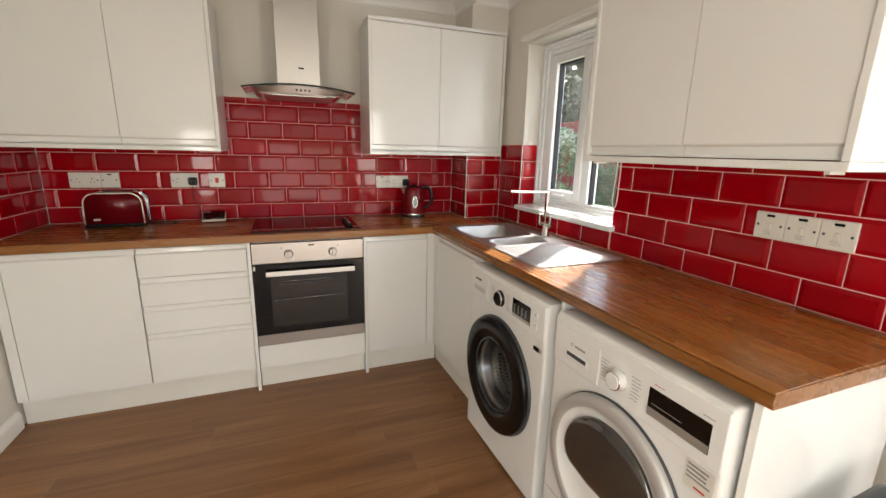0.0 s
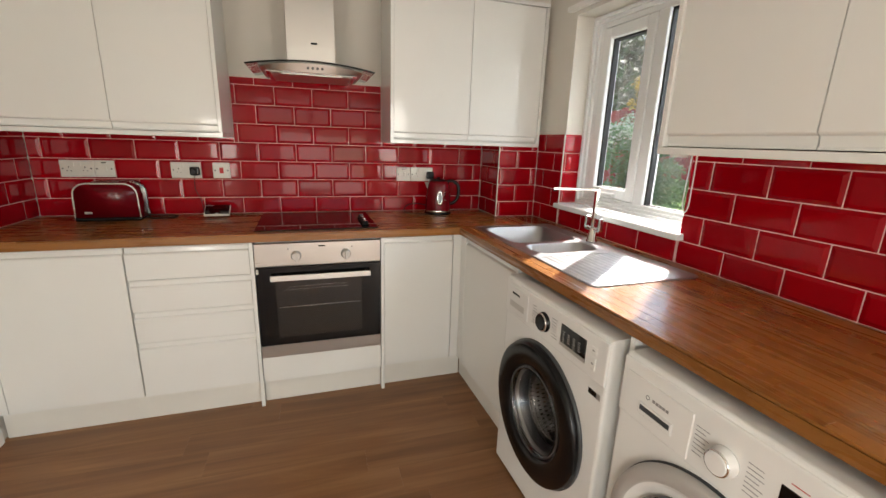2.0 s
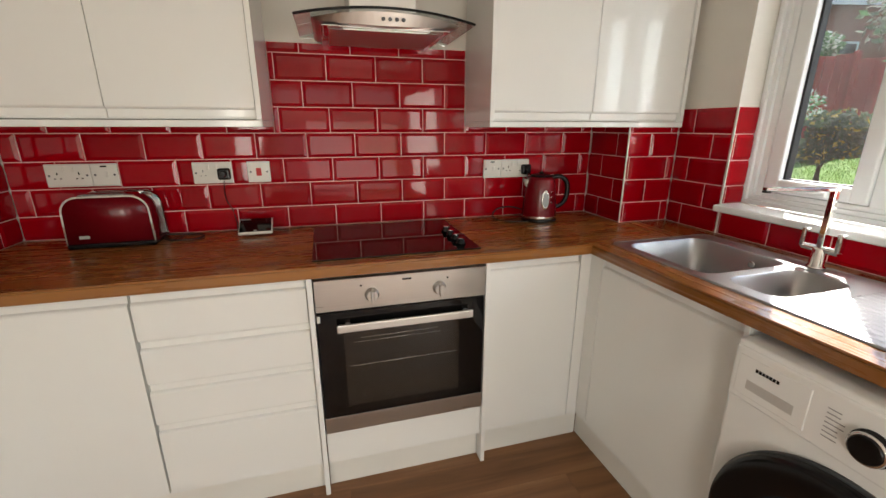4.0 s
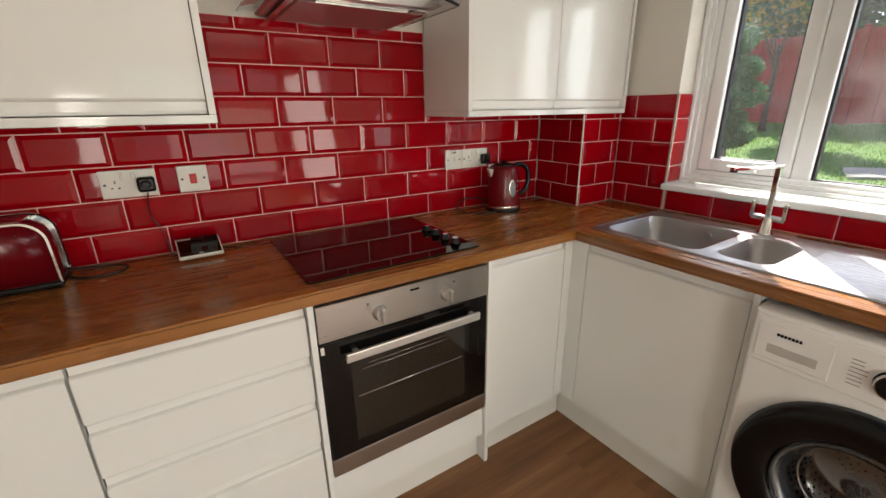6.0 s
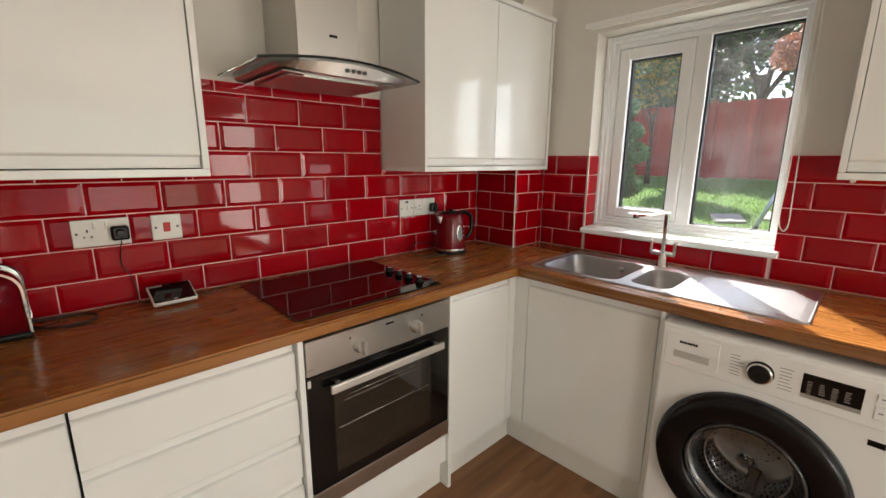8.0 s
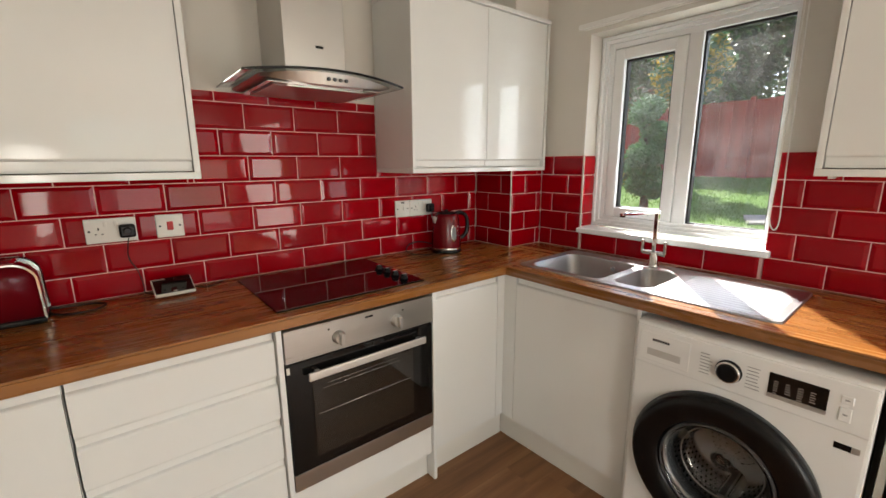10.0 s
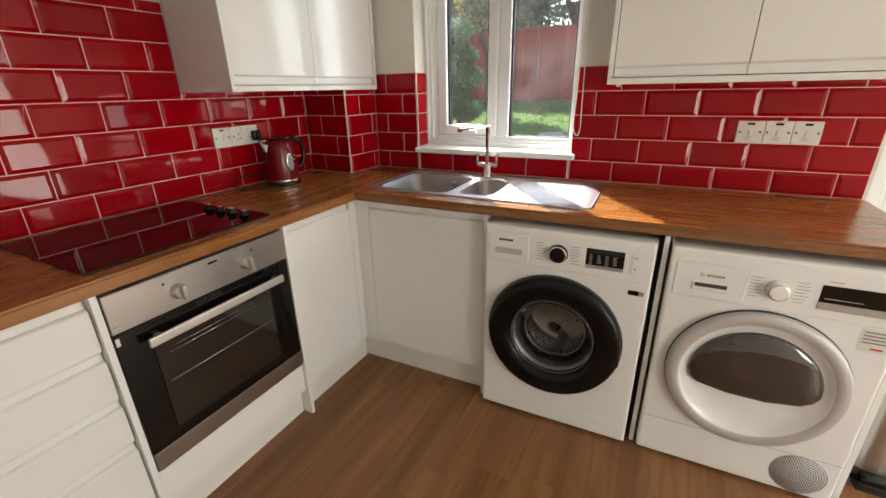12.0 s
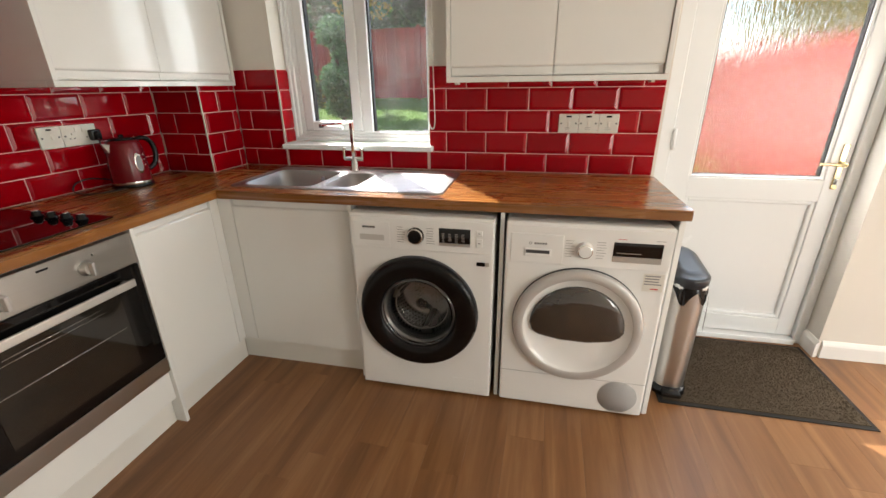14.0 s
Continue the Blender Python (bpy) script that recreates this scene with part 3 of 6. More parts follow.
part("window", bx(0.085, 0.497, 0.0060, 0.0075, 0.375, 0.672, 0.0005), M_OWIN, od, "dark see-through window of the oven")
for z, xa, xb in ((0.535, 0.10, 0.485), (0.625, 0.12, 0.43), (0.64, 0.14, 0.42)):
    b = B()
    tube(b, [(xa, 0.0055, z), (xb, 0.0055, z + 0.003)], 0.0011 if z < 0.6 else 0.0007, 6, 1)
    part("rack_bar", b, M_CHROME, od)
b = bx(0.064, 0.540, -0.027, -0.015, 0.680, 0.708, 0.003, 2)
for x in (0.10, 0.52):
    box(b, x - 0.008, x + 0.008, -0.016, 0.008, 0.686, 0.702)
part("handle", b, M_SATIN, ov, "flat brushed steel bar handle")
for x in (0.186, 0.421):
    k = part("knob", lathe(B(), [(0.024, 0.0), (0.024, 0.006), (0.019, 0.008), (0.018, 0.020)], 28, Matrix.Translation((x, 0.004, 0.797)) @ Matrix.Rotation(radians(90), 4, "X")), M_STEELV, ov, "round steel knob with a flat grip")
    part("grip", bx(x - 0.006, x + 0.006, -0.034, -0.012, 0.775, 0.819, 0.003, 2), M_STEELV, k)
    part("lamp", lathe(B(), [(0.0035, 0), (0.003, 0.002)], 10, Matrix.Translation((x - 0.035 if x < 0.3 else x + 0.03, 0.004, 0.832)) @ Matrix.Rotation(radians(90), 4, "X")), M_BLACK, ov)
part("name_plate", bx(0.29, 0.322, 0.0028, 0.0042, 0.838, 0.844), M_BLACK, ov)
part("hinge_cover", bx(0.002, 0.012, 0.005, 0.0078, 0.712, 0.735), M_WPLAS, ov)

# ---- hob ----
hob = thing("hob", "black ceramic glass hob with four knobs, set on the worktop", "hob", RUN_A @ offset(-1.700, 0, 0.910))
part("glass_plate", bx(0.0, 0.592, 0.052, 0.545, 0.0002, 0.006, 0.0015), M_BGLASS, hob, "polished black glass plate")
for cx, cy, r in ((0.14, 0.17, 0.072), (0.14, 0.41, 0.09), (0.38, 0.17, 0.09), (0.38, 0.42, 0.072)):
    b = B()
    for rr in (r, r - 0.016):
        ring = [[b.verts.new((cx + q * math.cos(a * math.pi / 24), cy + q * math.sin(a * math.pi / 24), 0.0062)) for a in range(48)] for q in (rr, rr - 0.0015)]
        for i in range(48):
            b.faces.new((ring[0][i], ring[0][(i + 1) % 48], ring[1][(i + 1) % 48], ring[1][i]))
    part("cooking_zone", b, mat("hob_print", (0.03, 0.03, 0.032), 0.2, bump=0) if "hob_print" not in bpy.data.materials else bpy.data.materials["hob_print"], hob)
for i in range(4):
    k = part("knob", lathe(B(), [(0.019, 0), (0.019, 0.006), (0.0150, 0.008), (0.0140, 0.019), (0.012, 0.021)], 24, Matrix.Translation((0.534, 0.118 + 0.066 * i, 0.006))), M_BLACK, hob, "black round knob with a chrome cap")
    part("cap", lathe(B(), [(0.0118, 0), (0.011, 0.003)], 20, Matrix.Translation((0.534, 0.118 + 0.066 * i, 0.0272))), M_CHROME, k)

# ---- cooker hood ----
hd = thing("cooker_hood", "brushed steel chimney cooker hood with a curved glass canopy", "cooker hood", Matrix.Translation((-1.402, 0, 0)))
part("chimney", bx(-0.118, 0.118, -0.282, -0.002, 1.7005, CEIL - 0.003, 0.002), M_STEELV, hd, "satin steel chimney")
part("name_plate", bx(0.0, 0.03, -0.2835, -0.2822, 1.803, 1.812), M_BLACK, hd)
b = B()
N = 20
rows = []
for i in range(N + 1):
    u = -1 + 2 * i / N
    x, z, yf = u * 0.297, 1.694 - 0.023 * u * u, -0.450 + 0.042 * u * u
    rows.append([b.verts.new((x, yf, z + 0.006)), b.verts.new((x, -0.01, z + 0.006)), b.verts.new((x, -0.01, z)), b.verts.new((x, yf, z))])
for a, c in zip(rows, rows[1:]):
    for i in range(4):
        b.faces.new((a[i], a[(i + 1) % 4], c[(i + 1) % 4], c[i]))
b.faces.new(rows[0])
b.faces.new(rows[-1][::-1])
part("glass_canopy", b, M_HOODG, hd, "clear curved glass canopy")
b = B()
rows = []
for i in range(N + 1):
    u = -1 + 2 * i / N
    x, z, yf = u * 0.299, 1.694 - 0.023 * u * u, -0.455 + 0.042 * u * u
    rows.append([b.verts.new(p) for p in ((x, yf, z + 0.007), (x, yf + 0.006, z + 0.007), (x, yf + 0.006, z + 0.001), (x, yf, z + 0.001))])
for a, c in zip(rows, rows[1:]):
    for i in range(4):
        b.faces.new((a[i], a[(i + 1) % 4], c[(i + 1) % 4], c[i]))
b.faces.new(rows[0])
b.faces.new(rows[-1][::-1])
part("edge_trim", b, M_BLACK, hd, "dark edging of the glass canopy")
b = B()
rows = []
for i in range(N + 1):
    u = -1 + 2 * i / N
    x, zt, yf = u * 0.245, 1.6915 - 0.021 * u * u, -0.432 + 0.035 * u * u
    zb = 1.652 + 0.012 * u * u
    rows.append([b.verts.new(p) for p in ((x, yf, zt), (x, -0.01, zt), (x * 0.96, -0.01, zb), (x * 0.96, yf + 0.012, zb))])
for a, c in zip(rows, rows[1:]):
    for i in range(4):
        b.faces.new((a[i], a[(i + 1) % 4], c[(i + 1) % 4], c[i]))
b.faces.new(rows[0])
b.faces.new(rows[-1][::-1])
part("body", b, M_STEELV, hd, "brushed steel body under the glass")
b = B()
box(b, -0.215, 0.215, -0.385, -0.02, 1.6518, 1.6545)
part("underside", b, mat("polished_underside", (0.5, 0.48, 0.46), 0.13, 1.0, var=0.05, bump=0), hd, "polished steel underside")
part("grease_filter", bx(-0.19, 0.19, -0.36, -0.06, 1.646, 1.6515, 0.001), M_STEELV, hd, "flat metal grease filter")
for i in range(4):
    part("button", lathe(B(), [(0.0065, 0), (0.006, 0.006)], 16, Matrix.Translation((-0.02 + 0.022 * i, -0.4285, 1.671)) @ Matrix.Rotation(radians(100), 4, "X")), M_GREYP, hd)
for x in (-0.17, 0.17):
    part("lamp", lathe(B(), [(0.026, 0), (0.024, 0.003)], 20, Matrix.Translation((x, -0.372, 1.6475))), M_SILVER, hd)

# ---- sink ----
snk = thing("sink", "stainless steel one-and-a-half bowl sink with a ribbed drainer", "sink", RUN_B @ offset(0, 0, 0.910))


def bowl(name, x0, x1, y0, y1, depth, label):
    b = B()
    rings = []
    cx, cy, w, h = (x0 + x1) / 2, (y0 + y1) / 2, x1 - x0, y1 - y0
    for k, z, r in ((0.0, 0.0035, 0.05), (0.004, 0.0, 0.05), (0.010, -depth * 0.8, 0.05), (0.022, -depth * 0.97, 0.055), (0.05, -depth, 0.05)):
        rings.append([b.verts.new((cx + u, cy + v, z)) for u, v in rounded(w - 2 * k, h - 2 * k, r)])
    for a, c in zip(rings, rings[1:]):
        for i in range(len(a)):
            j = (i + 1) % len(a)
            b.faces.new((a[i], a[j], c[j], c[i])).smooth = True
    b.faces.new(rings[-1])
    o = part(name, b, M_SINK, snk, label)
    part("drain", lathe(B(), [(0.042, 0), (0.04, 0.003), (0.012, 0.004)], 24, Matrix.Translation((cx, cy, -depth + 0.0005))), M_CHROME, o)
    if w > 0.25:
        part("overflow", lathe(B(), [(0.014, 0), (0.012, 0.004), (0.008, 0.0035)], 20, Matrix.Translation((cx + 0.06, y1 - 0.011, -0.035)) @ Matrix.Rotation(radians(90), 4, "X")), M_CHROME, o)
    return rings[0]


BW = [(0.636, 0.990, 0.112, 0.468), (1.026, 1.186, 0.132, 0.440)]
bowl("bowl", *BW[0], 0.165, "deep pressed steel bowl")
bowl("bowl", *BW[1], 0.12, "small pressed steel half bowl")
# rim plate: strips round the rounded bowls, built as a ring to each bowl's outline
b = B()


def plate_round(b, ox0, ox1, oy0, oy1, bowl_box, z=0.0035):
    x0, x1, y0, y1 = bowl_box
    cx, cy = (x0 + x1) / 2, (y0 + y1) / 2
    inner = [b.verts.new((cx + u, cy + v, z)) for u, v in rounded(x1 - x0, y1 - y0, 0.05)]
    n = len(inner) // 4
    cor = [b.verts.new((x, y, z)) for x, y in ((ox1, oy1), (ox0, oy1), (ox0, oy0), (ox1, oy0))]
    for q in range(4):
        grp = inner[q * n:(q + 1) * n]
        for i in range(n - 1):
            b.faces.new((cor[q], grp[i], grp[i + 1]))
        b.faces.new((cor[q], grp[-1], inner[((q + 1) * n) % len(inner)], cor[(q + 1) % 4]))


plate_round(b, S0 + 0.008, 1.004, SV0 + 0.008, SV1 - 0.008, BW[0])
plate_round(b, 1.004, 1.20, SV0 + 0.008, SV1 - 0.008, BW[1])
box(b, 1.20, 1.232, SV0 + 0.008, SV1 - 0.008, 0.001, 0.0035)
box(b, 1.2321, S1 - 0.03, SV1 - 0.085, SV1 - 0.008, 0.001, 0.0035)
box(b, 1.2321, S1 - 0.03, SV0 + 0.008, SV0 + 0.030, 0.001, 0.0035)
box(b, S1 - 0.0299, S1 - 0.008, SV0 + 0.008, SV1 - 0.008, 0.001, 0.0035)
part("rim_plate", b, M_SINK, snk)
b = B()
nr = 13
ys = SV0 + 0.030
yw = (SV1 - 0.085 - ys)
prev = None
for i in range(nr * 6 + 1):
    t = i / (nr * 6)
    z = 0.0014 + 0.0022 * (0.5 + 0.5 * math.cos(2 * math.pi * nr * t)) ** 1.5
    cur = [b.verts.new((1.232, ys + yw * t, z)), b.verts.new((S1 - 0.03, ys + yw * t, z + 0.0006))]
    if prev:
        b.faces.new((prev[0], prev[1], cur[1], cur[0])).smooth = True
    prev = cur
part("drainer", b, M_SINK, snk, "ribbed steel draining board")
b = B()
o_, i_ = rounded(S1 - S0, SV1 - SV0, 0.03), rounded(S1 - S0 - 0.018, SV1 - SV0 - 0.018, 0.022)
cx, cy = (S0 + S1) / 2, (SV0 + SV1) / 2
rr = [[b.verts.new((cx + u, cy + v, z)) for u, v in ring] for ring, z in ((o_, 0.0005), (rounded(S1 - S0 - 0.004, SV1 - SV0 - 0.004, 0.028), 0.0055), (rounded(S1 - S0 - 0.012, SV1 - SV0 - 0.012, 0.025), 0.0065), (i_, 0.003))]
for a, c in zip(rr, rr[1:]):
    for i in range(len(a)):
        j = (i + 1) % len(a)
        b.faces.new((a[i], a[j], c[j], c[i])).smooth = True
part("raised_edge", b, M_SINK, snk)

# ---- tap ----
tap = thing("mixer_tap", "chrome mixer tap with a long square spout and two lever handles", "tap", Matrix.Translation((-0.163, -1.018, 0.9135)))
part("base", lathe(B(), [(0.026, 0), (0.026, 0.006), (0.020, 0.010), (0.019, 0.06), (0.015, 0.066)], 28), M_CHROME, tap)
part("column", bx(-0.009, 0.009, -0.009, 0.009, 0.06, 0.252, 0.002), M_CHROME, tap, "square chrome column")
SP = Matrix.Translation((0, 0, 0.245)) @ Matrix.Rotation(radians(162), 4, "Z")
part("spout", bx(-0.009, 0.205, -0.010, 0.010, -0.004, 0.007, 0.0015), M_CHROME, tap, "flat square chrome spout", m=SP)
part("aerator", bx(0.188, 0.207, -0.008, 0.008, -0.010, -0.0045, 0.001), M_BLACK, tap, "black water outlet", m=SP)
b = B()
lathe(b, [(0.0095, -0.052), (0.0105, -0.050), (0.0105, 0.050), (0.0095, 0.052)], 20, Matrix.Translation((0, 0, 0.061)) @ Matrix.Rotation(radians(90), 4, "X"))
part("crosspiece", b, M_CHROME, tap)
for s in (-1, 1):
    part("lever_handle", bx(-0.012, 0.012, s * 0.050 - 0.007, s * 0.050 + 0.007, 0.060, 0.120, 0.004, 2), M_CHROME, tap, "chrome paddle handle")


# ---- washing machine and dryer ----
FZ = Matrix.Rotation(radians(90), 4, "X")


def disc_m(x, z, y):
    return Matrix.Translation((x, y, z)) @ FZ


def bars(x0, z0, n, w, dz, h=0.0022, y=-0.0006, jitter=0.3, seed=1):
    rnd = random.Random(seed)
    b = B()
    for i in range(n):
        ww = w * (1 - jitter * rnd.random())
        box(b, x0, x0 + ww, y, y + 0.0005, z0 - i * dz, z0 - i * dz + h)
    return b


def cased(w, z0, z1, depth, cx, cz, r, n=72):
    """A casing whose front has a round hole, with softened front edges."""
    b = B()

    def edge(a, inset):
        x0, x1, lo, hi = inset, w - inset, z0 + inset, z1 - inset
        dx, dz = math.cos(a), math.sin(a)
        t = min([((x1 if dx > 0 else x0) - cx) / dx if abs(dx) > 1e-9 else 9, ((hi if dz > 0 else lo) - cz) / dz if abs(dz) > 1e-9 else 9])
        return cx + t * dx, cz + t * dz
    angles = sorted([2 * math.pi * i / n for i in range(n)] + [math.atan2(z - cz, x - cx) % (2 * math.pi) for x in (0, w) for z in (z0, z1)])
    rings = []
    for kind, y in ((-1, 0.03), (-1, 0.0), (0.010, 0.0), (0.004, 0.002), (0.001, 0.006), (0.0, 0.012), (0.0, depth)):
        ring = []
        for a in angles:
            x, z = (cx + r * math.cos(a), cz + r * math.sin(a)) if kind < 0 else edge(a, kind)
            ring.append(b.verts.new((x, y, z)))
        rings.append(ring)
    for p, q in zip(rings, rings[1:]):
        for i in range(len(p)):
            j = (i + 1) % len(p)
            b.faces.new((p[i], p[j], q[j], q[i]))
    b.faces.new(rings[-1])
    return b


wm = thing("washing_machine", "white front-loading washing machine with a black door ring, under the worktop", "washing machine", RUN_B @ offset(1.229, -0.036))
W = 0.596
part("casing", cased(W, 0.012, 0.850, 0.55, 0.282, 0.424, 0.159), M_MACH, wm, "white enamelled casing")
part("control_panel", bx(0.004, W - 0.004, -0.006, 0.008, 0.705, 0.840, 0.005, 2), M_MACH, wm, "white plastic control panel")
dr = part("detergent_drawer", bx(0.018, 0.175, -0.0085, -0.005, 0.722, 0.822, 0.0015), M_MACH, wm)
# flat plate, greyer than the drawer: the hollow's shade is put into its colour
part("pull_recess_shade", bx(0.045, 0.150, -0.0092, -0.0086, 0.742, 0.766, 0.0002), mat("recess_shade", (0.5, 0.49, 0.47), 0.35), dr)
b = B()
x = 0.060
for i in range(7):
    box(b, x, x + 0.0062, -0.0092, -0.0086, 0.794, 0.802)
    x += 0.0078
part("name_plate", b, M_BLACK, dr, "dark lettering drawn as small bars")
k = part("program_knob", lathe(B(), [(0.035, 0), (0.035, 0.003), (0.031, 0.005), (0.030, 0.013), (0.026, 0.015)], 36, disc_m(0.282, 0.770, -0.006)), M_BLACK, wm, "black program knob with a chrome ring")
part("ring", lathe(B(), [(0.0300, 0.0105), (0.0325, 0.0135), (0.0300, 0.0165), (0.0270, 0.016)], 36, disc_m(0.282, 0.770, -0.006), cap=False), M_CHROME, k)
part("cap", lathe(B(), [(0.0275, 0), (0.0275, 0.004), (0.025, 0.006)], 36, disc_m(0.282, 0.770, -0.0205)), M_BLACK, k)
part("program_list", bars(0.205, 0.802, 7, 0.034, 0.0105, seed=2, y=-0.0068), M_INK, wm)
part("program_list", bars(0.326, 0.802, 7, 0.034, 0.0105, seed=3, y=-0.0068), M_INK, wm)
dp = part("display", bx(0.378, 0.503, -0.0075, -0.005, 0.735, 0.808, 0.001), M_BGLASS, wm, "black display with rows of small marks")
for i, n in enumerate((6, 5, 6, 5)):
    part("display_text", bars(0.390 + 0.026 * i, 0.784, n, 0.013, 0.0068, 0.0024, -0.0082, seed=5 + i), M_SILVER, dp)
part("display_strip", bx(0.378, 0.503, -0.0085, -0.0076, 0.7355, 0.7475), M_SILVER, dp)
for z0, z1 in ((0.783, 0.806), (0.735, 0.774)):
    bt = part("button", bx(0.526, 0.551, -0.0095, -0.0055, z0, z1, 0.002), M_MACH, wm)
    part("button_print", bx(0.534, 0.543, -0.0101, -0.0096, (z0 + z1) / 2 - 0.002, (z0 + z1) / 2 + 0.002), M_INK, bt)
part("label", bx(0.528, 0.562, -0.0012, -0.0004, 0.655, 0.672), M_BLACK, wm, "small black label")
part("label", bx(0.563, 0.578, -0.0012, -0.0004, 0.655, 0.672), M_SILVER, wm, "small grey label")
part("filter_flap", bx(0.43, 0.53, -0.0012, 0.001, 0.03, 0.10, 0.0005), M_MACH, wm)
DC = (0.282, 0.424)
d = part("door", lathe(B(), [(0.252, 0.0), (0.254, 0.018), (0.249, 0.030), (0.238, 0.035), (0.205, 0.035), (0.172, 0.030), (0.162, 0.018), (0.158, 0.002)], 72, disc_m(DC[0], DC[1], 0.0), cap=False), M_BLACK, wm, "round door with a broad black ring")
part("door_rim", lathe(B(), [(0.2575, 0.0), (0.2575, 0.010), (0.2535, 0.012), (0.2535, 0.0)], 72, disc_m(DC[0], DC[1], 0.0), cap=False), M_GREYP, d)
part("door_glass", lathe(B(), [(0.160, 0.022), (0.156, 0.024), (0.150, 0.012), (0.135, -0.035), (0.120, -0.075), (0.10, -0.088), (0.05, -0.094), (0.001, -0.095), (0.001, -0.090), (0.05, -0.089), (0.096, -0.083), (0.115, -0.071), (0.130, -0.033), (0.145, 0.013), (0.150, 0.0245), (0.155, 0.0265), (0.160, 0.022)], 56, disc_m(DC[0], DC[1], 0.0), cap=False), M_WMG, d, "clear glass bowl of the door")
part("glass_ring", lathe(B(), [(0.160, 0.020), (0.157, 0.026), (0.153, 0.021)], 56, disc_m(DC[0], DC[1], 0.0), cap=False), M_GREYP, d)
part("handle_recess", bx(DC[0] + 0.222, DC[0] + 0.252, -0.030, -0.012, DC[1] - 0.06, DC[1] + 0.03, 0.006, 2), M_BLACK, d)
part("drum_mouth", lathe(B(), [(0.157, 0.0), (0.150, -0.004), (0.149, -0.03), (0.1485, -0.215), (0.135, -0.226), (0.001, -0.226)], 56, disc_m(DC[0], DC[1], 0.0) @ Matrix.Translation((0, 0, -0.0)), cap=False), M_DRUM, d, "dark perforated drum behind the glass")
part("door_seal", lathe(B(), [(0.159, 0.001), (0.142, -0.02), (0.138, -0.04), (0.142, -0.05), (0.150, -0.05)], 48, disc_m(DC[0], DC[1], 0.0), cap=False), M_GREYP, d)
b = B()
tube(b, [(DC[0] + 0.118 * math.cos(radians(a)), 0.052, DC[1] + 0.118 * math.sin(radians(a))) for a in range(0, 361, 10)], 0.003, 6)
part("glass_bead", b, M_DRUM, d, "bright ring round the glass bowl")
DM = Matrix.Translation((DC[0], 0, DC[1]))
for i in range(3):
    a = radians(52 + 120 * i)
    b = B()
    prism(b, [(-0.030, 0.149), (-0.020, 0.122), (-0.008, 0.108), (0.008, 0.108), (0.020, 0.122), (0.030, 0.149)], "y", 0.055, 0.225)
    pd_ = part("paddle", b, M_DRUM, d, "pressed steel lifter in the drum", m=DM @ Matrix.Rotation(a, 4, "Y"))
    b = B()
    for k in range(9):
        for u, z in ((-0.0150, 0.1135), (0.0150, 0.1135)):
            box(b, u - 0.0025, u + 0.0025, 0.066 + 0.018 * k, 0.072 + 0.018 * k, z - 0.004, z + 0.001)
    part("hole", b, M_BLACK, pd_, kind="stuff")
b = B()
for k in range(6):
    for i in range(54):
        a = 2 * math.pi * (i + 0.5 * (k % 2)) / 54
        m_ = Matrix.Rotation(a, 3, "Y")
        y_ = 0.062 + 0.027 * k
        q = [m_ @ Vector(p) for p in ((-0.0032, y_, 0.1475), (0.0032, y_, 0.1475), (0.0032, y_ + 0.014, 0.1475), (-0.0032, y_ + 0.014, 0.1475))]
        b.faces.new([b.verts.new(p) for p in q])
part("drum_slot", b, M_BLACK, d, kind="stuff", m=DM)
b = B()
for k in range(3):
    n_ = 10 + 8 * k
    for i in range(n_):
        a = 2 * math.pi * i / n_
        rr_ = 0.035 + 0.021 * k
        x, z = rr_ * math.cos(a), rr_ * math.sin(a)
        b.faces.new([b.verts.new((x + 0.003 * math.cos(c * 1.0472), 0.2235, z + 0.003 * math.sin(c * 1.0472))) for c in range(6)])
part("drum_hole", b, M_BLACK, d, kind="stuff", m=DM)
# hollow of the casing behind the door is hidden by the drum

td = thing("tumble_dryer", "white tumble dryer with a silver door ring, under the worktop", "tumble dryer", RUN_B @ offset(1.868, -0.028))
W = 0.597
part("casing", bx(0, W, 0.0, 0.56, 0.010, 0.848, 0.010, 3), M_MACH, td, "white enamelled casing")
part("control_panel", bx(0.003, W - 0.003, -0.005, 0.008, 0.682, 0.838, 0.004, 2), M_MACH, td, "white plastic control panel")
cd = part("water_drawer", bx(0.020, 0.215, -0.0085, -0.004, 0.690, 0.806, 0.0015), M_MACH, td)
pr_ = part("pull", bx(0.072, 0.172, -0.013, -0.008, 0.716, 0.748, 0.002), M_MACH, cd)
part("pull_slot", bx(0.078, 0.166, -0.0136, -0.0129, 0.729, 0.742), M_GREYP, pr_)
b = B()
x = 0.108
for i in range(5):
    box(b, x, x + 0.0078, -0.0092, -0.0086, 0.764, 0.7715)
    x += 0.0098
part("name_plate", b, M_INK, cd, "grey lettering drawn as small bars")
part("emblem", lathe(B(), [(0.006, 0), (0.006, 0.0008), (0.0042, 0.0008), (0.0042, 0)], 20, disc_m(0.094, 0.768, -0.0086), cap=False), M_INK, cd)
k = part("program_knob", lathe(B(), [(0.031, 0), (0.031, 0.005), (0.027, 0.007), (0.025, 0.022), (0.022, 0.024)], 36, disc_m(0.292, 0.752, -0.005)), M_MACH, td, "white program knob with a chrome ring")
part("ring", lathe(B(), [(0.0252, 0.020), (0.0272, 0.0225), (0.0262, 0.0252), (0.0232, 0.0255)], 36, disc_m(0.292, 0.752, -0.005), cap=False), M_CHROME, k)
part("cap", lathe(B(), [(0.0235, 0), (0.0235, 0.004), (0.021, 0.0055)], 36, disc_m(0.292, 0.752, -0.0275)), M_MACH, k)
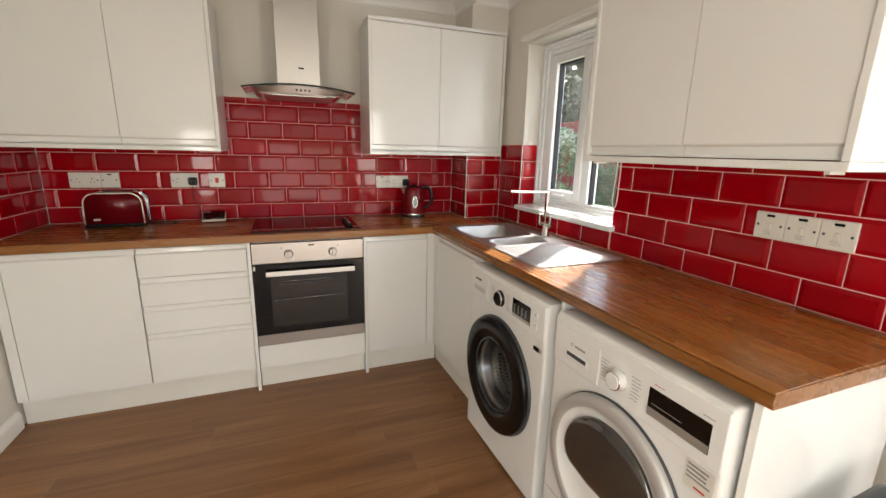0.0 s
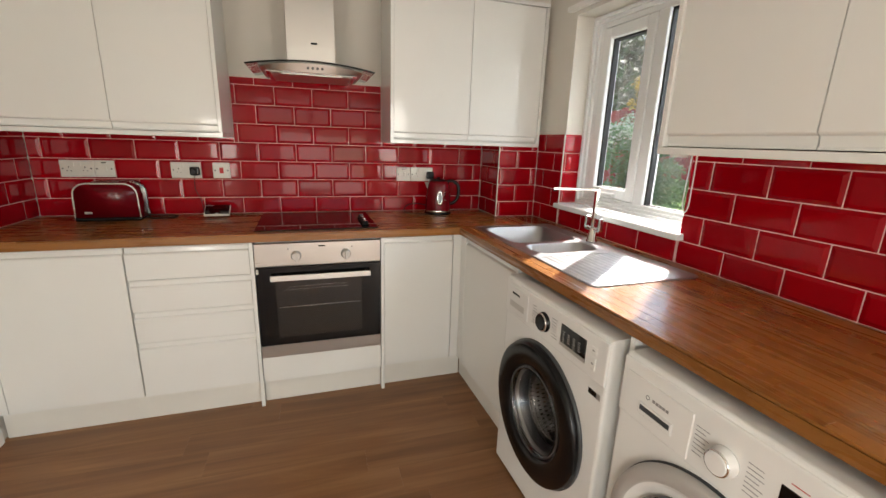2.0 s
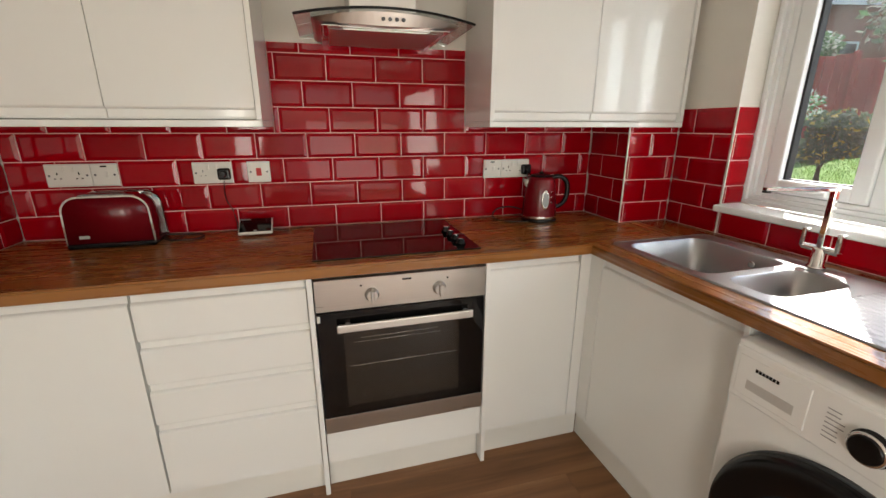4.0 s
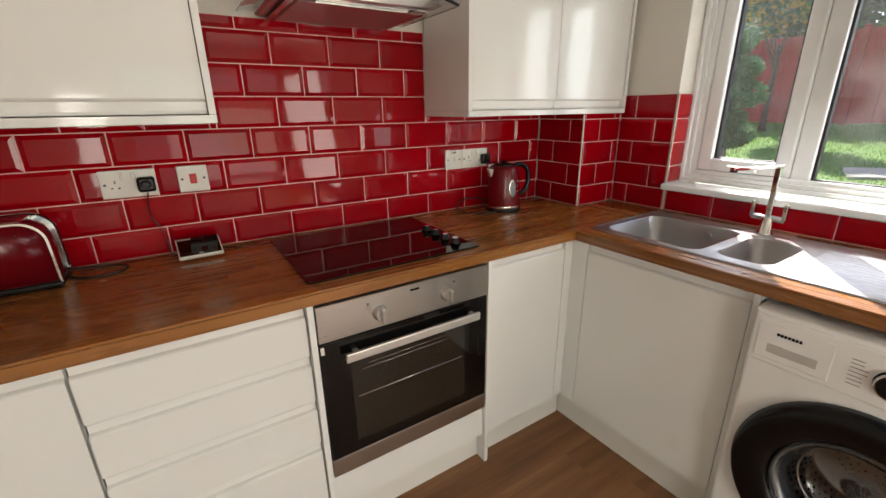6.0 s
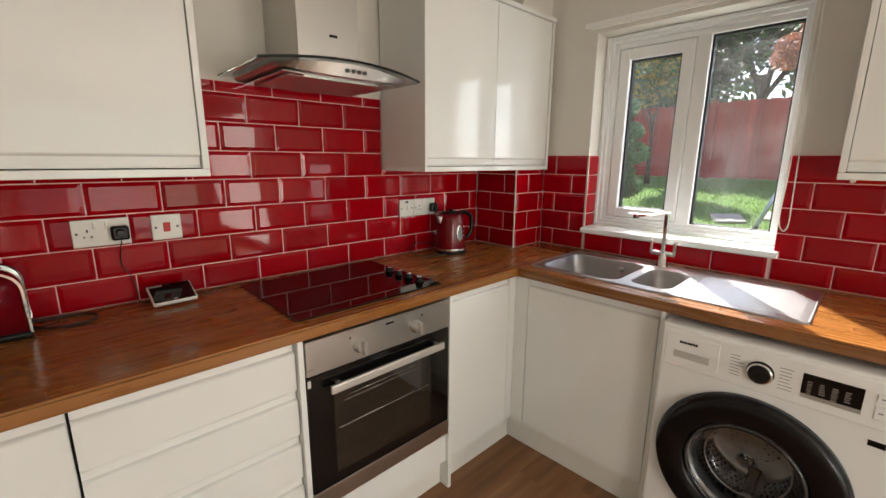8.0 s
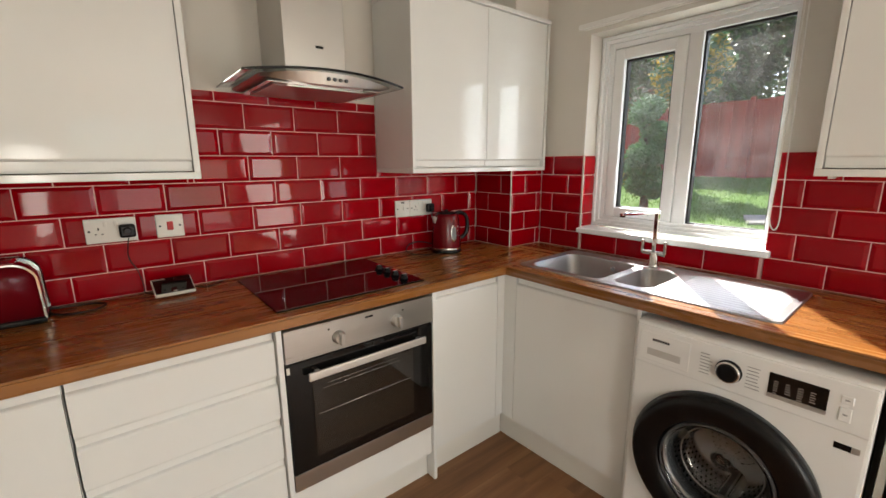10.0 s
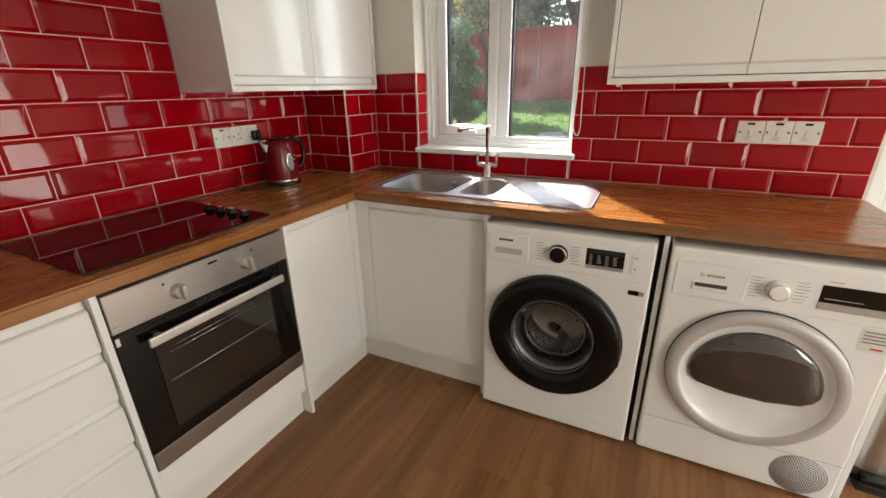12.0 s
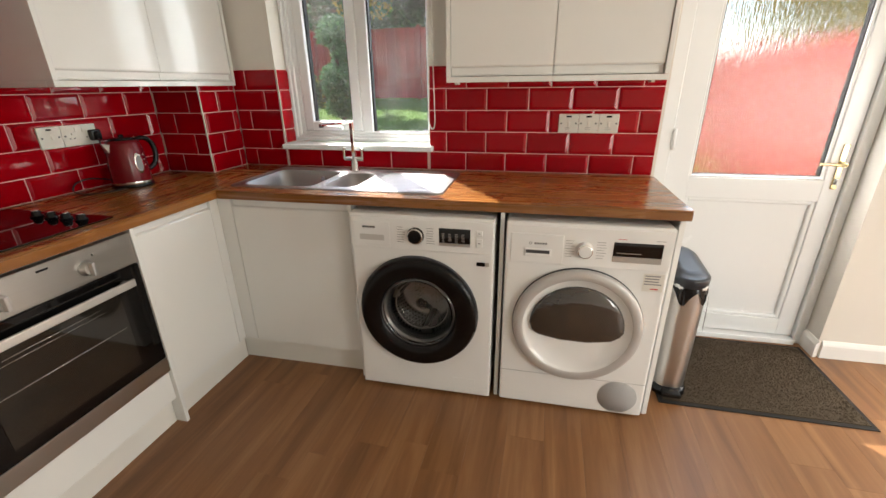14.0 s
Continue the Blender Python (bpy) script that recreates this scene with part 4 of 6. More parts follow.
part("program_list", bars(0.222, 0.784, 7, 0.034, 0.0105, 0.0016, -0.0058, seed=8), M_INK, td)
part("program_list", bars(0.334, 0.784, 7, 0.034, 0.0105, 0.0016, -0.0058, seed=9), M_INK, td)
dp = part("display", bx(0.392, 0.560, -0.0068, -0.004, 0.712, 0.789, 0.001), M_BGLASS, td, "black display over a silver strip")
part("display_strip", bx(0.3925, 0.5595, -0.0078, -0.0069, 0.7125, 0.735), M_SILVER, dp)
part("display_text", bars(0.404, 0.747, 1, 0.09, 0.01, 0.002, -0.0075), M_SILVER, dp)
part("label_print", bars(0.535, 0.800, 1, 0.03, 0.01, 0.002, -0.0058), M_INK, td)
part("label_print", bars(0.405, 0.800, 1, 0.03, 0.01, 0.002, -0.0058), M_REDI, td)
lb = part("sticker", bx(0.512, 0.584, -0.0012, -0.0004, 0.600, 0.672), M_WPLAS, td, "white sticker with lines of print")
part("sticker_print", bars(0.517, 0.660, 4, 0.062, 0.011, 0.005, -0.0018, seed=12), M_INK, lb)
part("sticker_print", bars(0.540, 0.608, 1, 0.03, 0.011, 0.005, -0.0018, seed=13), M_REDI, lb)
part("seam", bx(0.004, W - 0.004, -0.0006, 0.0006, 0.172, 0.1735), M_INK, td)
DC = (0.292, 0.425)
d = part("door", lathe(B(), [(0.246, 0.0), (0.249, 0.010), (0.247, 0.024), (0.241, 0.029), (0.214, 0.031), (0.209, 0.027)], 72, disc_m(DC[0], DC[1], 0.0), cap=False), M_RING, td, "round door with a silver ring")
part("door_rim", lathe(B(), [(0.2515, 0.0), (0.2515, 0.006), (0.2485, 0.008), (0.2485, 0)], 72, disc_m(DC[0], DC[1], 0.0), cap=False), M_GREYP, d)
part("door_panel", lathe(B(), [(0.2095, 0.027), (0.203, 0.024), (0.196, 0.014), (0.12, 0.008), (0.001, 0.006)], 72, disc_m(DC[0], DC[1], 0.0), cap=False), M_MACH, d, "white moulded inner panel")
b = B()
pts = [(0.182 * math.cos(radians(a)), 0.178 * math.sin(radians(a))) for a in range(-2, 183, 6)]
pts += [(-0.172, -0.028), (-0.15, -0.046), (-0.06, -0.064), (0.05, -0.066), (0.14, -0.050), (0.170, -0.028)]
rings = []
for k, y_ in ((1.0, -0.006), (1.0, -0.017), (0.985, -0.022), (0.95, -0.0255), (0.85, -0.030), (0.7, -0.0345), (0.5, -0.038), (0.25, -0.040), (0.06, -0.0405)):
    rings.append([b.verts.new((u * k, y_, 0.045 + (w - 0.045) * k)) for u, w in pts])
for a, c in zip(rings, rings[1:]):
    for i in range(len(a)):
        j = (i + 1) % len(a)
        b.faces.new((a[i], a[j], c[j], c[i])).smooth = True
b.faces.new(rings[-1]).smooth = True
part("door_window", b, mat("dryer_window", (0.036, 0.031, 0.027), 0.03, bump=0.25, bscale=9, coat=1.0, spec=0.6, dist=0.012, rvar=0.02, stretch=(1, 1, 2.2)), d, "smoked dark bulging window of the door", m=Matrix.Translation((DC[0], 0, DC[1])))
v = part("vent", lathe(B(), [(0.079, 0.0), (0.079, 0.0012), (0.001, 0.0012)], 40, disc_m(0.492, 0.098, 0.0), cap=False), M_MACH, td, "round perforated vent")
b = B()
for rI in range(1, 12):
    rad, n = 0.0068 * rI, 6 * rI
    for i in range(n):
        a = 2 * math.pi * i / n
        x, z = 0.492 + rad * math.cos(a), 0.098 + rad * math.sin(a)
        q = 0.0027
        b.faces.new([b.verts.new((x + q * math.cos(c * 1.0472), -0.0026, z + q * math.sin(c * 1.0472))) for c in range(6)])
part("vent_hole", b, M_GREYP, v, kind="stuff")


# ---- window ----
win = tagged(new("window_1"), "white plastic double-glazed window with one side-hung sash, closed", "window", kind="structure")
wy0, wy1, wz0, wz1 = WIN[0] + 0.002, WIN[1] - 0.002, 1.034, WIN[3] - 0.002
MUL0, MUL1 = -1.035, -0.974


def frame_bars(b, y0, y1, z0, z1, x0, x1, w, wb=None, bev=0.006):
    wb = wb or w
    box(b, x0, x1, y0, y0 + w, z0, z1, bev, 2)
    box(b, x0, x1, y1 - w, y1, z0, z1, bev, 2)
    box(b, x0 + 0.0005, x1 - 0.0005, y0 + w - 0.004, y1 - w + 0.004, z1 - w, z1 - 0.0005, bev, 2)
    box(b, x0 + 0.0005, x1 - 0.0005, y0 + w - 0.004, y1 - w + 0.004, z0 + 0.0005, z0 + wb, bev, 2)


b = B()
frame_bars(b, wy0, wy1, wz0, wz1, 0.104, 0.205, 0.018, 0.020, 0.004)
frame_bars(b, wy0 + 0.016, wy1 - 0.016, wz0 + 0.018, wz1 - 0.016, 0.118, 0.204, 0.020, 0.018, 0.004)
box(b, 0.132, 0.203, wy1 - 0.061, wy1 - 0.034, wz0 + 0.034, wz1 - 0.034, 0.004, 2)
box(b, 0.1325, 0.2025, wy0 + 0.034, wy1 - 0.060, wz1 - 0.062, wz1 - 0.034, 0.004, 2)
box(b, 0.1325, 0.2025, wy0 + 0.034, wy1 - 0.060, wz0 + 0.034, wz0 + 0.053, 0.004, 2)
box(b, 0.133, 0.202, MUL0, MUL1, wz0 + 0.050, wz1 - 0.060, 0.005, 2)
part("window_frame", b, M_PVC, win, "white plastic outer frame and mullion")
b = B()
sy0, sy1, sz0, sz1 = MUL1 + 0.0015, wy1 - 0.0625, wz0 + 0.0545, wz1 - 0.0635
frame_bars(b, sy0, sy1, sz0, sz1, 0.128, 0.196, 0.056, 0.054, 0.008)
sash = part("sash", b, M_PVC, win, "white plastic opening sash")
M_GASK = mat("gasket", (0.012, 0.012, 0.013), 0.6, bump=0)


def gasket(b, y0, y1, z0, z1, x, w=0.0115):
    for a in ((y0, y0 + w, z0, z1), (y1 - w, y1, z0, z1), (y0 + w, y1 - w, z0, z0 + w * 0.6), (y0 + w, y1 - w, z1 - w, z1)):
        box(b, x, x + 0.03, *a)


g1 = (sy0 + 0.053, sy1 - 0.053, sz0 + 0.051, sz1 - 0.053)
g2 = (wy0 + 0.033, MUL0 + 0.003, wz0 + 0.050, wz1 - 0.060)
b = B()
gasket(b, *g1, 0.150)
part("gasket", b, M_GASK, sash)
b = B()
gasket(b, *g2, 0.150)
part("gasket", b, M_GASK, win, "black rubber gasket round the pane")
for nm, g, x in (("pane", g1, 0.180), ("pane", g2, 0.182)):
    p = part(nm, bx(x, x + 0.004, g[0] + 0.003, g[1] - 0.003, g[2] + 0.003, g[3] - 0.003), M_PANE, win if g is g2 else sash, "clear, slightly smeared glass")
    p.visible_shadow = False
b = B()
box(b, 0.108, 0.129, -0.86, -0.83, sz0 + 0.010, sz0 + 0.030, 0.003, 2)
box(b, 0.104, 0.118, -0.86, -0.755, sz0 + 0.018, sz0 + 0.032, 0.004, 2)
part("handle", b, M_PVC, sash, "white plastic window handle")
part("window_sill", bx(-0.042, 0.103, -1.416, -0.560, 1.0055, 1.0335, 0.007, 3), M_PVC, win, "white plastic sill board")
hr = thing("blind_headrail", "white blind headrail fixed above the window", "blind")
part("rail", bx(-0.028, -0.001, -1.46, -0.500, 2.036, 2.060, 0.004, 2), M_TRIM, hr)
part("folded_blind", bx(-0.022, -0.006, -1.44, -0.53, 2.030, 2.0358, 0.001), M_WCORD, hr)
b = B()
tube(b, [(-0.020, -1.405, 2.035), (-0.022, -1.404, 1.7), (-0.022, -1.402, 1.35), (-0.024, -1.398, 1.20), (-0.028, -1.402, 1.145), (-0.030, -1.418, 1.120), (-0.030, -1.430, 1.150), (-0.026, -1.428, 1.25), (-0.024, -1.424, 1.45), (-0.022, -1.420, 1.75), (-0.020, -1.415, 2.035)], 0.0024, 6)
part("pull_cord", b, M_WCORD, hr, "looped white pull cord")
on_east(win, hr)

# ---- back door ----
door = tagged(new("door_1"), "white plastic back door, closed, with rain-patterned glass above a plain panel", "door", kind="structure")
dy0, dy1, dzt = DOOR[0] + 0.002, DOOR[1] - 0.002, DOOR[3] - 0.002
b = B()
box(b, 0.105, 0.175, dy0, dy0 + 0.045, 0.0, dzt, 0.005, 2)
box(b, 0.105, 0.175, dy1 - 0.085, dy1, 0.0, dzt, 0.005, 2)
box(b, 0.106, 0.174, dy0 + 0.04, dy1 - 0.08, dzt - 0.05, dzt, 0.005, 2)
part("door_frame", b, M_PVC, door, "white plastic door frame")
part("threshold", bx(0.085, 0.18, dy0 + 0.046, dy1 - 0.086, 0.0, 0.030, 0.004, 2), M_PVC, door, "white plastic threshold")
ly0, ly1 = dy0 + 0.048, dy1 - 0.088
LX = 0.128
b = B()
gy0, gy1, gz0, gz1 = -3.285, -2.700, 0.885, 1.900
py0, py1, pz0, pz1 = -3.300, -2.690, 0.130, 0.780
box(b, LX, LX + 0.055, ly0, gy0, 0.034, dzt - 0.054, 0.004, 2)
box(b, LX, LX + 0.055, gy1, ly1, 0.034, dzt - 0.054, 0.004, 2)
box(b, LX + 0.0005, LX + 0.0545, gy0 - 0.003, gy1 + 0.003, gz1, dzt - 0.055, 0.004, 2)
box(b, LX + 0.0005, LX + 0.0545, gy0 - 0.003, gy1 + 0.003, pz1, gz0, 0.004, 2)
box(b, LX + 0.0005, LX + 0.0545, gy0 - 0.003, gy1 + 0.003, 0.035, pz0, 0.004, 2)
leaf = part("leaf", b, M_PVC, door, "white plastic door leaf")
b = B()
frame_bars(b, gy0 - 0.002, gy1 + 0.002, pz0 - 0.002, pz1 + 0.002, LX + 0.006, LX + 0.03, 0.022, 0.022, 0.008)
part("moulding", b, M_PVC, leaf)
part("lower_panel", bx(LX + 0.022, LX + 0.045, gy0, gy1, pz0, pz1), M_PVC, leaf, "plain white lower panel")
b = B()
frame_bars(b, gy0 - 0.001, gy1 + 0.001, gz0 - 0.001, gz1 + 0.001, LX + 0.006, LX + 0.026, 0.014, 0.014, 0.005)
part("glazing_bead", b, M_PVC, leaf)
b = B()
gasket(b, gy0 + 0.012, gy1 - 0.012, gz0 + 0.012, gz1 - 0.012, LX + 0.016, 0.005)
part("gasket", b, M_GASK, leaf)
p = part("pane", bx(LX + 0.026, LX + 0.030, gy0 + 0.006, gy1 - 0.006, gz0 + 0.006, gz1 - 0.006), M_FROST, leaf, "rain-patterned obscured glass")
p.visible_shadow = False
hn = part("door_handle", bx(LX - 0.007, LX, -3.342, -3.316, 0.845, 1.055, 0.003, 2), M_BRASS, leaf, "polished brass lever handle on a long plate")
b = B()
lathe(b, [(0.012, 0), (0.011, 0.03)], 16, Matrix.Translation((LX - 0.008, -3.328, 0.965)) @ Matrix.Rotation(radians(-90), 4, "Y"))
tube(b, [(LX - 0.040, -3.330, 0.965), (LX - 0.046, -3.300, 0.966), (LX - 0.046, -3.26, 0.968), (LX - 0.044, -3.225, 0.967)], 0.0065, 10)
part("lever", b, M_BRASS, hn)
b = B()
box(b, LX - 0.013, LX - 0.008, -3.336, -3.320, 0.868, 0.900, 0.002)
box(b, LX - 0.026, LX - 0.0135, -3.331, -3.325, 0.868, 0.892, 0.001)
part("key", b, M_STEELV, hn)
for z in (0.25, 1.02, 1.80):
    part("hinge", lathe(B(), [(0.008, 0), (0.008, 0.10)], 14, Matrix.Translation((0.098, dy1 - 0.088, z))), M_PVC, door)

on_east(door)

# ---- behind the camera, unseen: glazed patio doors added round the rear fill lamp ----
pd = tagged(new("door_2"), "white framed glazed patio doors, closed, unseen, added for the fill lamp", "door", kind="structure")
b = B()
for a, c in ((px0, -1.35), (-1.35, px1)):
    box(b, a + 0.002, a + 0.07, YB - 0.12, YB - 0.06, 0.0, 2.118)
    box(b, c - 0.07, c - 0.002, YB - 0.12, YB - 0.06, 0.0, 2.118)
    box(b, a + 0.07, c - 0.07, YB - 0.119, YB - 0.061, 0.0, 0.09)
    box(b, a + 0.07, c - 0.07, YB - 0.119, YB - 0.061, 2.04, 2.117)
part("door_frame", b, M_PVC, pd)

w3 = tagged(new("window_2"), "white framed window in the side wall behind the kitchen", "window", kind="structure")
b = B()
for ya, yb in ((wd0, (wd0 + wd1) / 2), ((wd0 + wd1) / 2, wd1)):
    box(b, XL - 0.18, XL - 0.12, ya + 0.002, ya + 0.06, 0.452, 2.058)
    box(b, XL - 0.18, XL - 0.12, yb - 0.06, yb - 0.002, 0.452, 2.058)
    box(b, XL - 0.179, XL - 0.121, ya + 0.06, yb - 0.06, 0.452, 0.52)
    box(b, XL - 0.179, XL - 0.121, ya + 0.06, yb - 0.06, 1.99, 2.057)
part("window_frame", b, M_PVC, w3)

# unseen garden doors, added to frame the side fill lamp
w2 = tagged(new("door_3"), "white framed glazed garden doors, closed, unseen, added to light the kitchen", "door", kind="structure")
b = B()
for ya, yb in ((-6.6, -5.575), (-5.575, -4.55)):
    box(b, 0.12, 0.18, ya + 0.002, ya + 0.07, 0.0, 2.098)
    box(b, 0.12, 0.18, yb - 0.07, yb - 0.002, 0.0, 2.098)
    box(b, 0.121, 0.179, ya + 0.07, yb - 0.07, 0.0, 0.09)
    box(b, 0.121, 0.179, ya + 0.07, yb - 0.07, 2.02, 2.097)
part("door_frame", b, M_PVC, w2)
on_east(w2)

# ---- bin and mat ----
dm = thing("door_mat", "dark brown door mat with black rubber edge before the door", "door mat", Matrix.Translation((-0.211, -2.972, 0.0)) @ Matrix.Rotation(radians(-88.6), 4, "Z"))
part("backing", bx(-0.415, 0.415, -0.300, 0.295, 0.0005, 0.005, 0.001), M_RUBBER, dm, "black rubber backing")
part("carpet_surface", bx(-0.395, 0.395, -0.280, 0.275, 0.0052, 0.009, 0.001), M_MAT, dm, "mottled brown pile")
b = B()
rnd = random.Random(4)
for i in range(9000):
    x, y = rnd.uniform(-0.392, 0.392), rnd.uniform(-0.277, 0.272)
    h, a = rnd.uniform(0.002, 0.005), rnd.uniform(0, 6.28)
    s = 0.0028
    v = [b.verts.new((x + s * math.cos(a + k * 2.094), y + s * math.sin(a + k * 2.094), 0.0088)) for k in range(3)] + [b.verts.new((x + rnd.uniform(-0.001, 0.001), y + rnd.uniform(-0.001, 0.001), 0.009 + h))]
    for q in ((0, 1, 3), (1, 2, 3), (2, 0, 3)):
        b.faces.new([v[k] for k in q])
part("tuft", b, M_MAT, dm, kind="stuff")

bn = thing("pedal_bin", "slim steel pedal bin, dark lid, bin bag showing at the rim", "bin", Matrix.Translation((-0.325, -2.612, 0.0098)) @ Matrix.Diagonal((0.9, 0.86, 0.97, 1)))
b = B()
rings = []
for z, k in ((0.03, 0.0), (0.05, 0.0), (0.55, 0.006), (0.565, 0.006)):
    rings.append([b.verts.new((u, v, z)) for u, v in rounded(0.33 + 2 * k, 0.155 + 2 * k, 0.07, 7)])
for a, c in zip(rings, rings[1:]):
    for i in range(len(a)):
        j = (i + 1) % len(a)
        b.faces.new((a[i], a[j], c[j], c[i])).smooth = True
b.faces.new(rings[-1])
part("body", b, M_STEELV, bn, "brushed steel body")
b = B()
rings = []
for z, k in ((0.0, 0.012), (0.004, 0.014), (0.03, 0.012), (0.045, 0.002)):
    rings.append([b.verts.new((u, v, z)) for u, v in rounded(0.33 + 2 * k, 0.155 + 2 * k, 0.08, 7)])
for a, c in zip(rings, rings[1:]):
    for i in range(len(a)):
        j = (i + 1) % len(a)
        b.faces.new((a[i], a[j], c[j], c[i])).smooth = True
b.faces.new(rings[0][::-1])
b.faces.new(rings[-1])
part("base", b, M_BLACK, bn, "dark grey plastic base")
part("pedal", bx(-0.212, -0.165, -0.045, 0.045, 0.018, 0.040, 0.008, 3), M_BLACK, bn, "black foot pedal")
b = B()
rings = []
for z, k, sh in ((0.555, 0.010, 0), (0.588, 0.012, 0), (0.596, 0.010, 0), (0.612, -0.002, 0.004), (0.622, -0.022, 0.01), (0.626, -0.045, 0.01)):
    rings.append([b.verts.new((u + sh, v, z + 0.022 * (u / 0.2) * (1 if z > 0.60 else 0))) for u, v in rounded(0.33 + 2 * k, 0.155 + 2 * k, max(0.03, 0.075 + k), 7)])
for a, c in zip(rings, rings[1:]):
    for i in range(len(a)):
        j = (i + 1) % len(a)
        b.faces.new((a[i], a[j], c[j], c[i])).smooth = True
b.faces.new(rings[0][::-1])
b.faces.new(rings[-1])
part("lid", b, mat("bin_lid", (0.02, 0.023, 0.028), 0.35), bn, "dark grey domed plastic lid")
b = B()
rnd = random.Random(9)
rim = rounded(0.345, 0.171, 0.078, 14)
n = len(rim)
up = [b.verts.new((u, v, 0.555)) for u, v in rim]
lo = []
for i, (u, v) in enumerate(rim):
    front = max(0, -u / 0.17)
    hgt = 0.012 + 0.010 * rnd.random() + 0.07 * front * (0.5 + 0.5 * math.sin(i * 0.55))
    k = 1.02 + 0.02 * rnd.random()
    lo.append(b.verts.new((u * k, v * k, 0.555 - hgt)))
for i in range(n):
    b.faces.new((up[i], up[(i + 1) % n], lo[(i + 1) % n], lo[i]))
v = [b.verts.new(p) for p in ((-0.150, -0.080, 0.52), (-0.130, -0.088, 0.52), (-0.128, -0.094, 0.36), (-0.142, -0.092, 0.34), (-0.150, -0.088, 0.42))]
b.faces.new(v)
part("bag", b, M_BLACK, bn, "crumpled black bin bag hanging over the rim")


# ---- sockets and switches ----
def plate(name, label, category, m, w, h=0.086):
    u = thing(name, label, category, m, "sockets and switches")
    part("plate", bx(0, w, -0.009, 0, 0, h, 0.0025, 2), M_WPLAS, u)
    return u


def screw(u, x, z):
    part("screw", lathe(B(), [(0.0042, 0), (0.0036, 0.0012)], 12, disc_m(x, z, -0.009)), M_GREYP, u)


def rocker(u, x, z, w=0.010, h=0.020, material=None):
    part("switch", bx(x - w / 2, x + w / 2, -0.013, -0.0085, z - h / 2, z + h / 2, 0.0015), material or M_WPLAS, u)


def pins(u, x, z):
    b2 = B()
    box(b2, x - 0.002, x + 0.002, -0.0096, -0.0088, z + 0.006, z + 0.015)
    box(b2, x - 0.012, x - 0.006, -0.0096, -0.0088, z - 0.010, z - 0.0065)
    box(b2, x + 0.006, x + 0.012, -0.0096, -0.0088, z - 0.010, z - 0.0065)
    part("pin_hole", b2, M_BLACK, u)


def plug(label, x, z, group_m):
    u = thing("plug", label, "plug", group_m @ offset(x, -0.0095, z))
    part("body", bx(-0.024, 0.024, -0.024, 0.0, -0.025, 0.022, 0.008, 3), M_BLACK, u)
    part("grip", lathe(B(), [(0.014, 0.02), (0.012, 0.036), (0.009, 0.038)], 20, FZ), M_BLACK, u)
    return u


TY = -0.0092
def double(x, z, label, fused=False):
    w = 0.146
    m = Matrix.Translation((x, TY, z))
    u = plate("double_socket", label, "socket", m, w)
    screw(u, 0.012, 0.043), screw(u, w - 0.012, 0.043)
    for c in (0.038, w - 0.038):
        pins(u, c, 0.040)
        rocker(u, c + (0.02 if c < 0.07 else -0.02), 0.066)
    return u, m


u, m1 = double(-2.160, 1.113, "white double socket on red tiles, holding one black plug")
plug("black plug in the socket above the small display", 0.118, 0.040, m1)
u, m0 = double(-2.655, 1.115, "white double socket on the red tiles, behind the toaster")
u = plate("fused_switch", "white fused switch beside the double socket", "switch", Matrix.Translation((-2.5075, TY, 1.115)), 0.088)
screw(u, 0.012, 0.043), screw(u, 0.076, 0.043)
rocker(u, 0.050, 0.045)
part("lamp", bx(0.034, 0.054, -0.0098, -0.0088, 0.072, 0.078), M_BLACK, u)
u = plate("cooker_switch", "white cooker switch with a red rocker", "switch", Matrix.Translation((-1.955, TY, 1.113)), 0.088)
screw(u, 0.012, 0.043), screw(u, 0.076, 0.043)
rocker(u, 0.044, 0.043, 0.020, 0.032, M_REDI if "red_rocker" not in bpy.data.materials else bpy.data.materials["red_rocker"])
u = plate("fused_switch", "white fused switch beside the socket for the kettle", "switch", Matrix.Translation((-0.913, TY, 1.101)), 0.088)
screw(u, 0.012, 0.043), screw(u, 0.076, 0.043)
rocker(u, 0.050, 0.045)
part("lamp", bx(0.034, 0.054, -0.0098, -0.0088, 0.072, 0.078), M_BLACK, u)
u, m2 = double(-0.824, 1.101, "white double socket holding the plug of the kettle")
plug("black plug of the kettle in the double socket", 0.126, 0.040, m2)
for i in range(3):
    u = plate("appliance_switch", "white appliance switch with a small neon window", "switch", EAST @ Matrix.Translation((TY, -2.0365 - 0.0905 * i, 1.108)) @ Matrix.Rotation(radians(-90), 4, "Z"), 0.0895)
    screw(u, 0.011, 0.043), screw(u, 0.0785, 0.043)
    rocker(u, 0.045, 0.040, 0.012, 0.022)
    part("neon", bx(0.033, 0.057, -0.0098, -0.0088, 0.070, 0.078, 0.0003), M_BLACK, u)
    part("print", bars(0.030, 0.024, 3, 0.028, 0.005, 0.0012, -0.0096, seed=20 + i), M_INK, u)

# ---- toaster ----
ts = thing("toaster", "dark red enamelled two-slot toaster with chrome edging, on the worktop", "toaster", Matrix.Translation((-2.414, -0.112, 0.9105)) @ Matrix.Scale(0.93, 4) @ Matrix.Rotation(radians(2), 4, "Z"))


def arch(w, h, r, n=8):
    pts = [(-w / 2 - 0.004, 0.016), (-w / 2, h - r)]
    pts += [(-w / 2 + r - r * math.cos(radians(a)), h - r + r * math.sin(radians(a))) for a in range(12, 91, 13)]
    pts += [(w / 2 - r + r * math.sin(radians(a)), h - r + r * math.cos(radians(a))) for a in range(0, 80, 13)]
    return pts + [(w / 2, h - r), (w / 2 + 0.004, 0.016)]


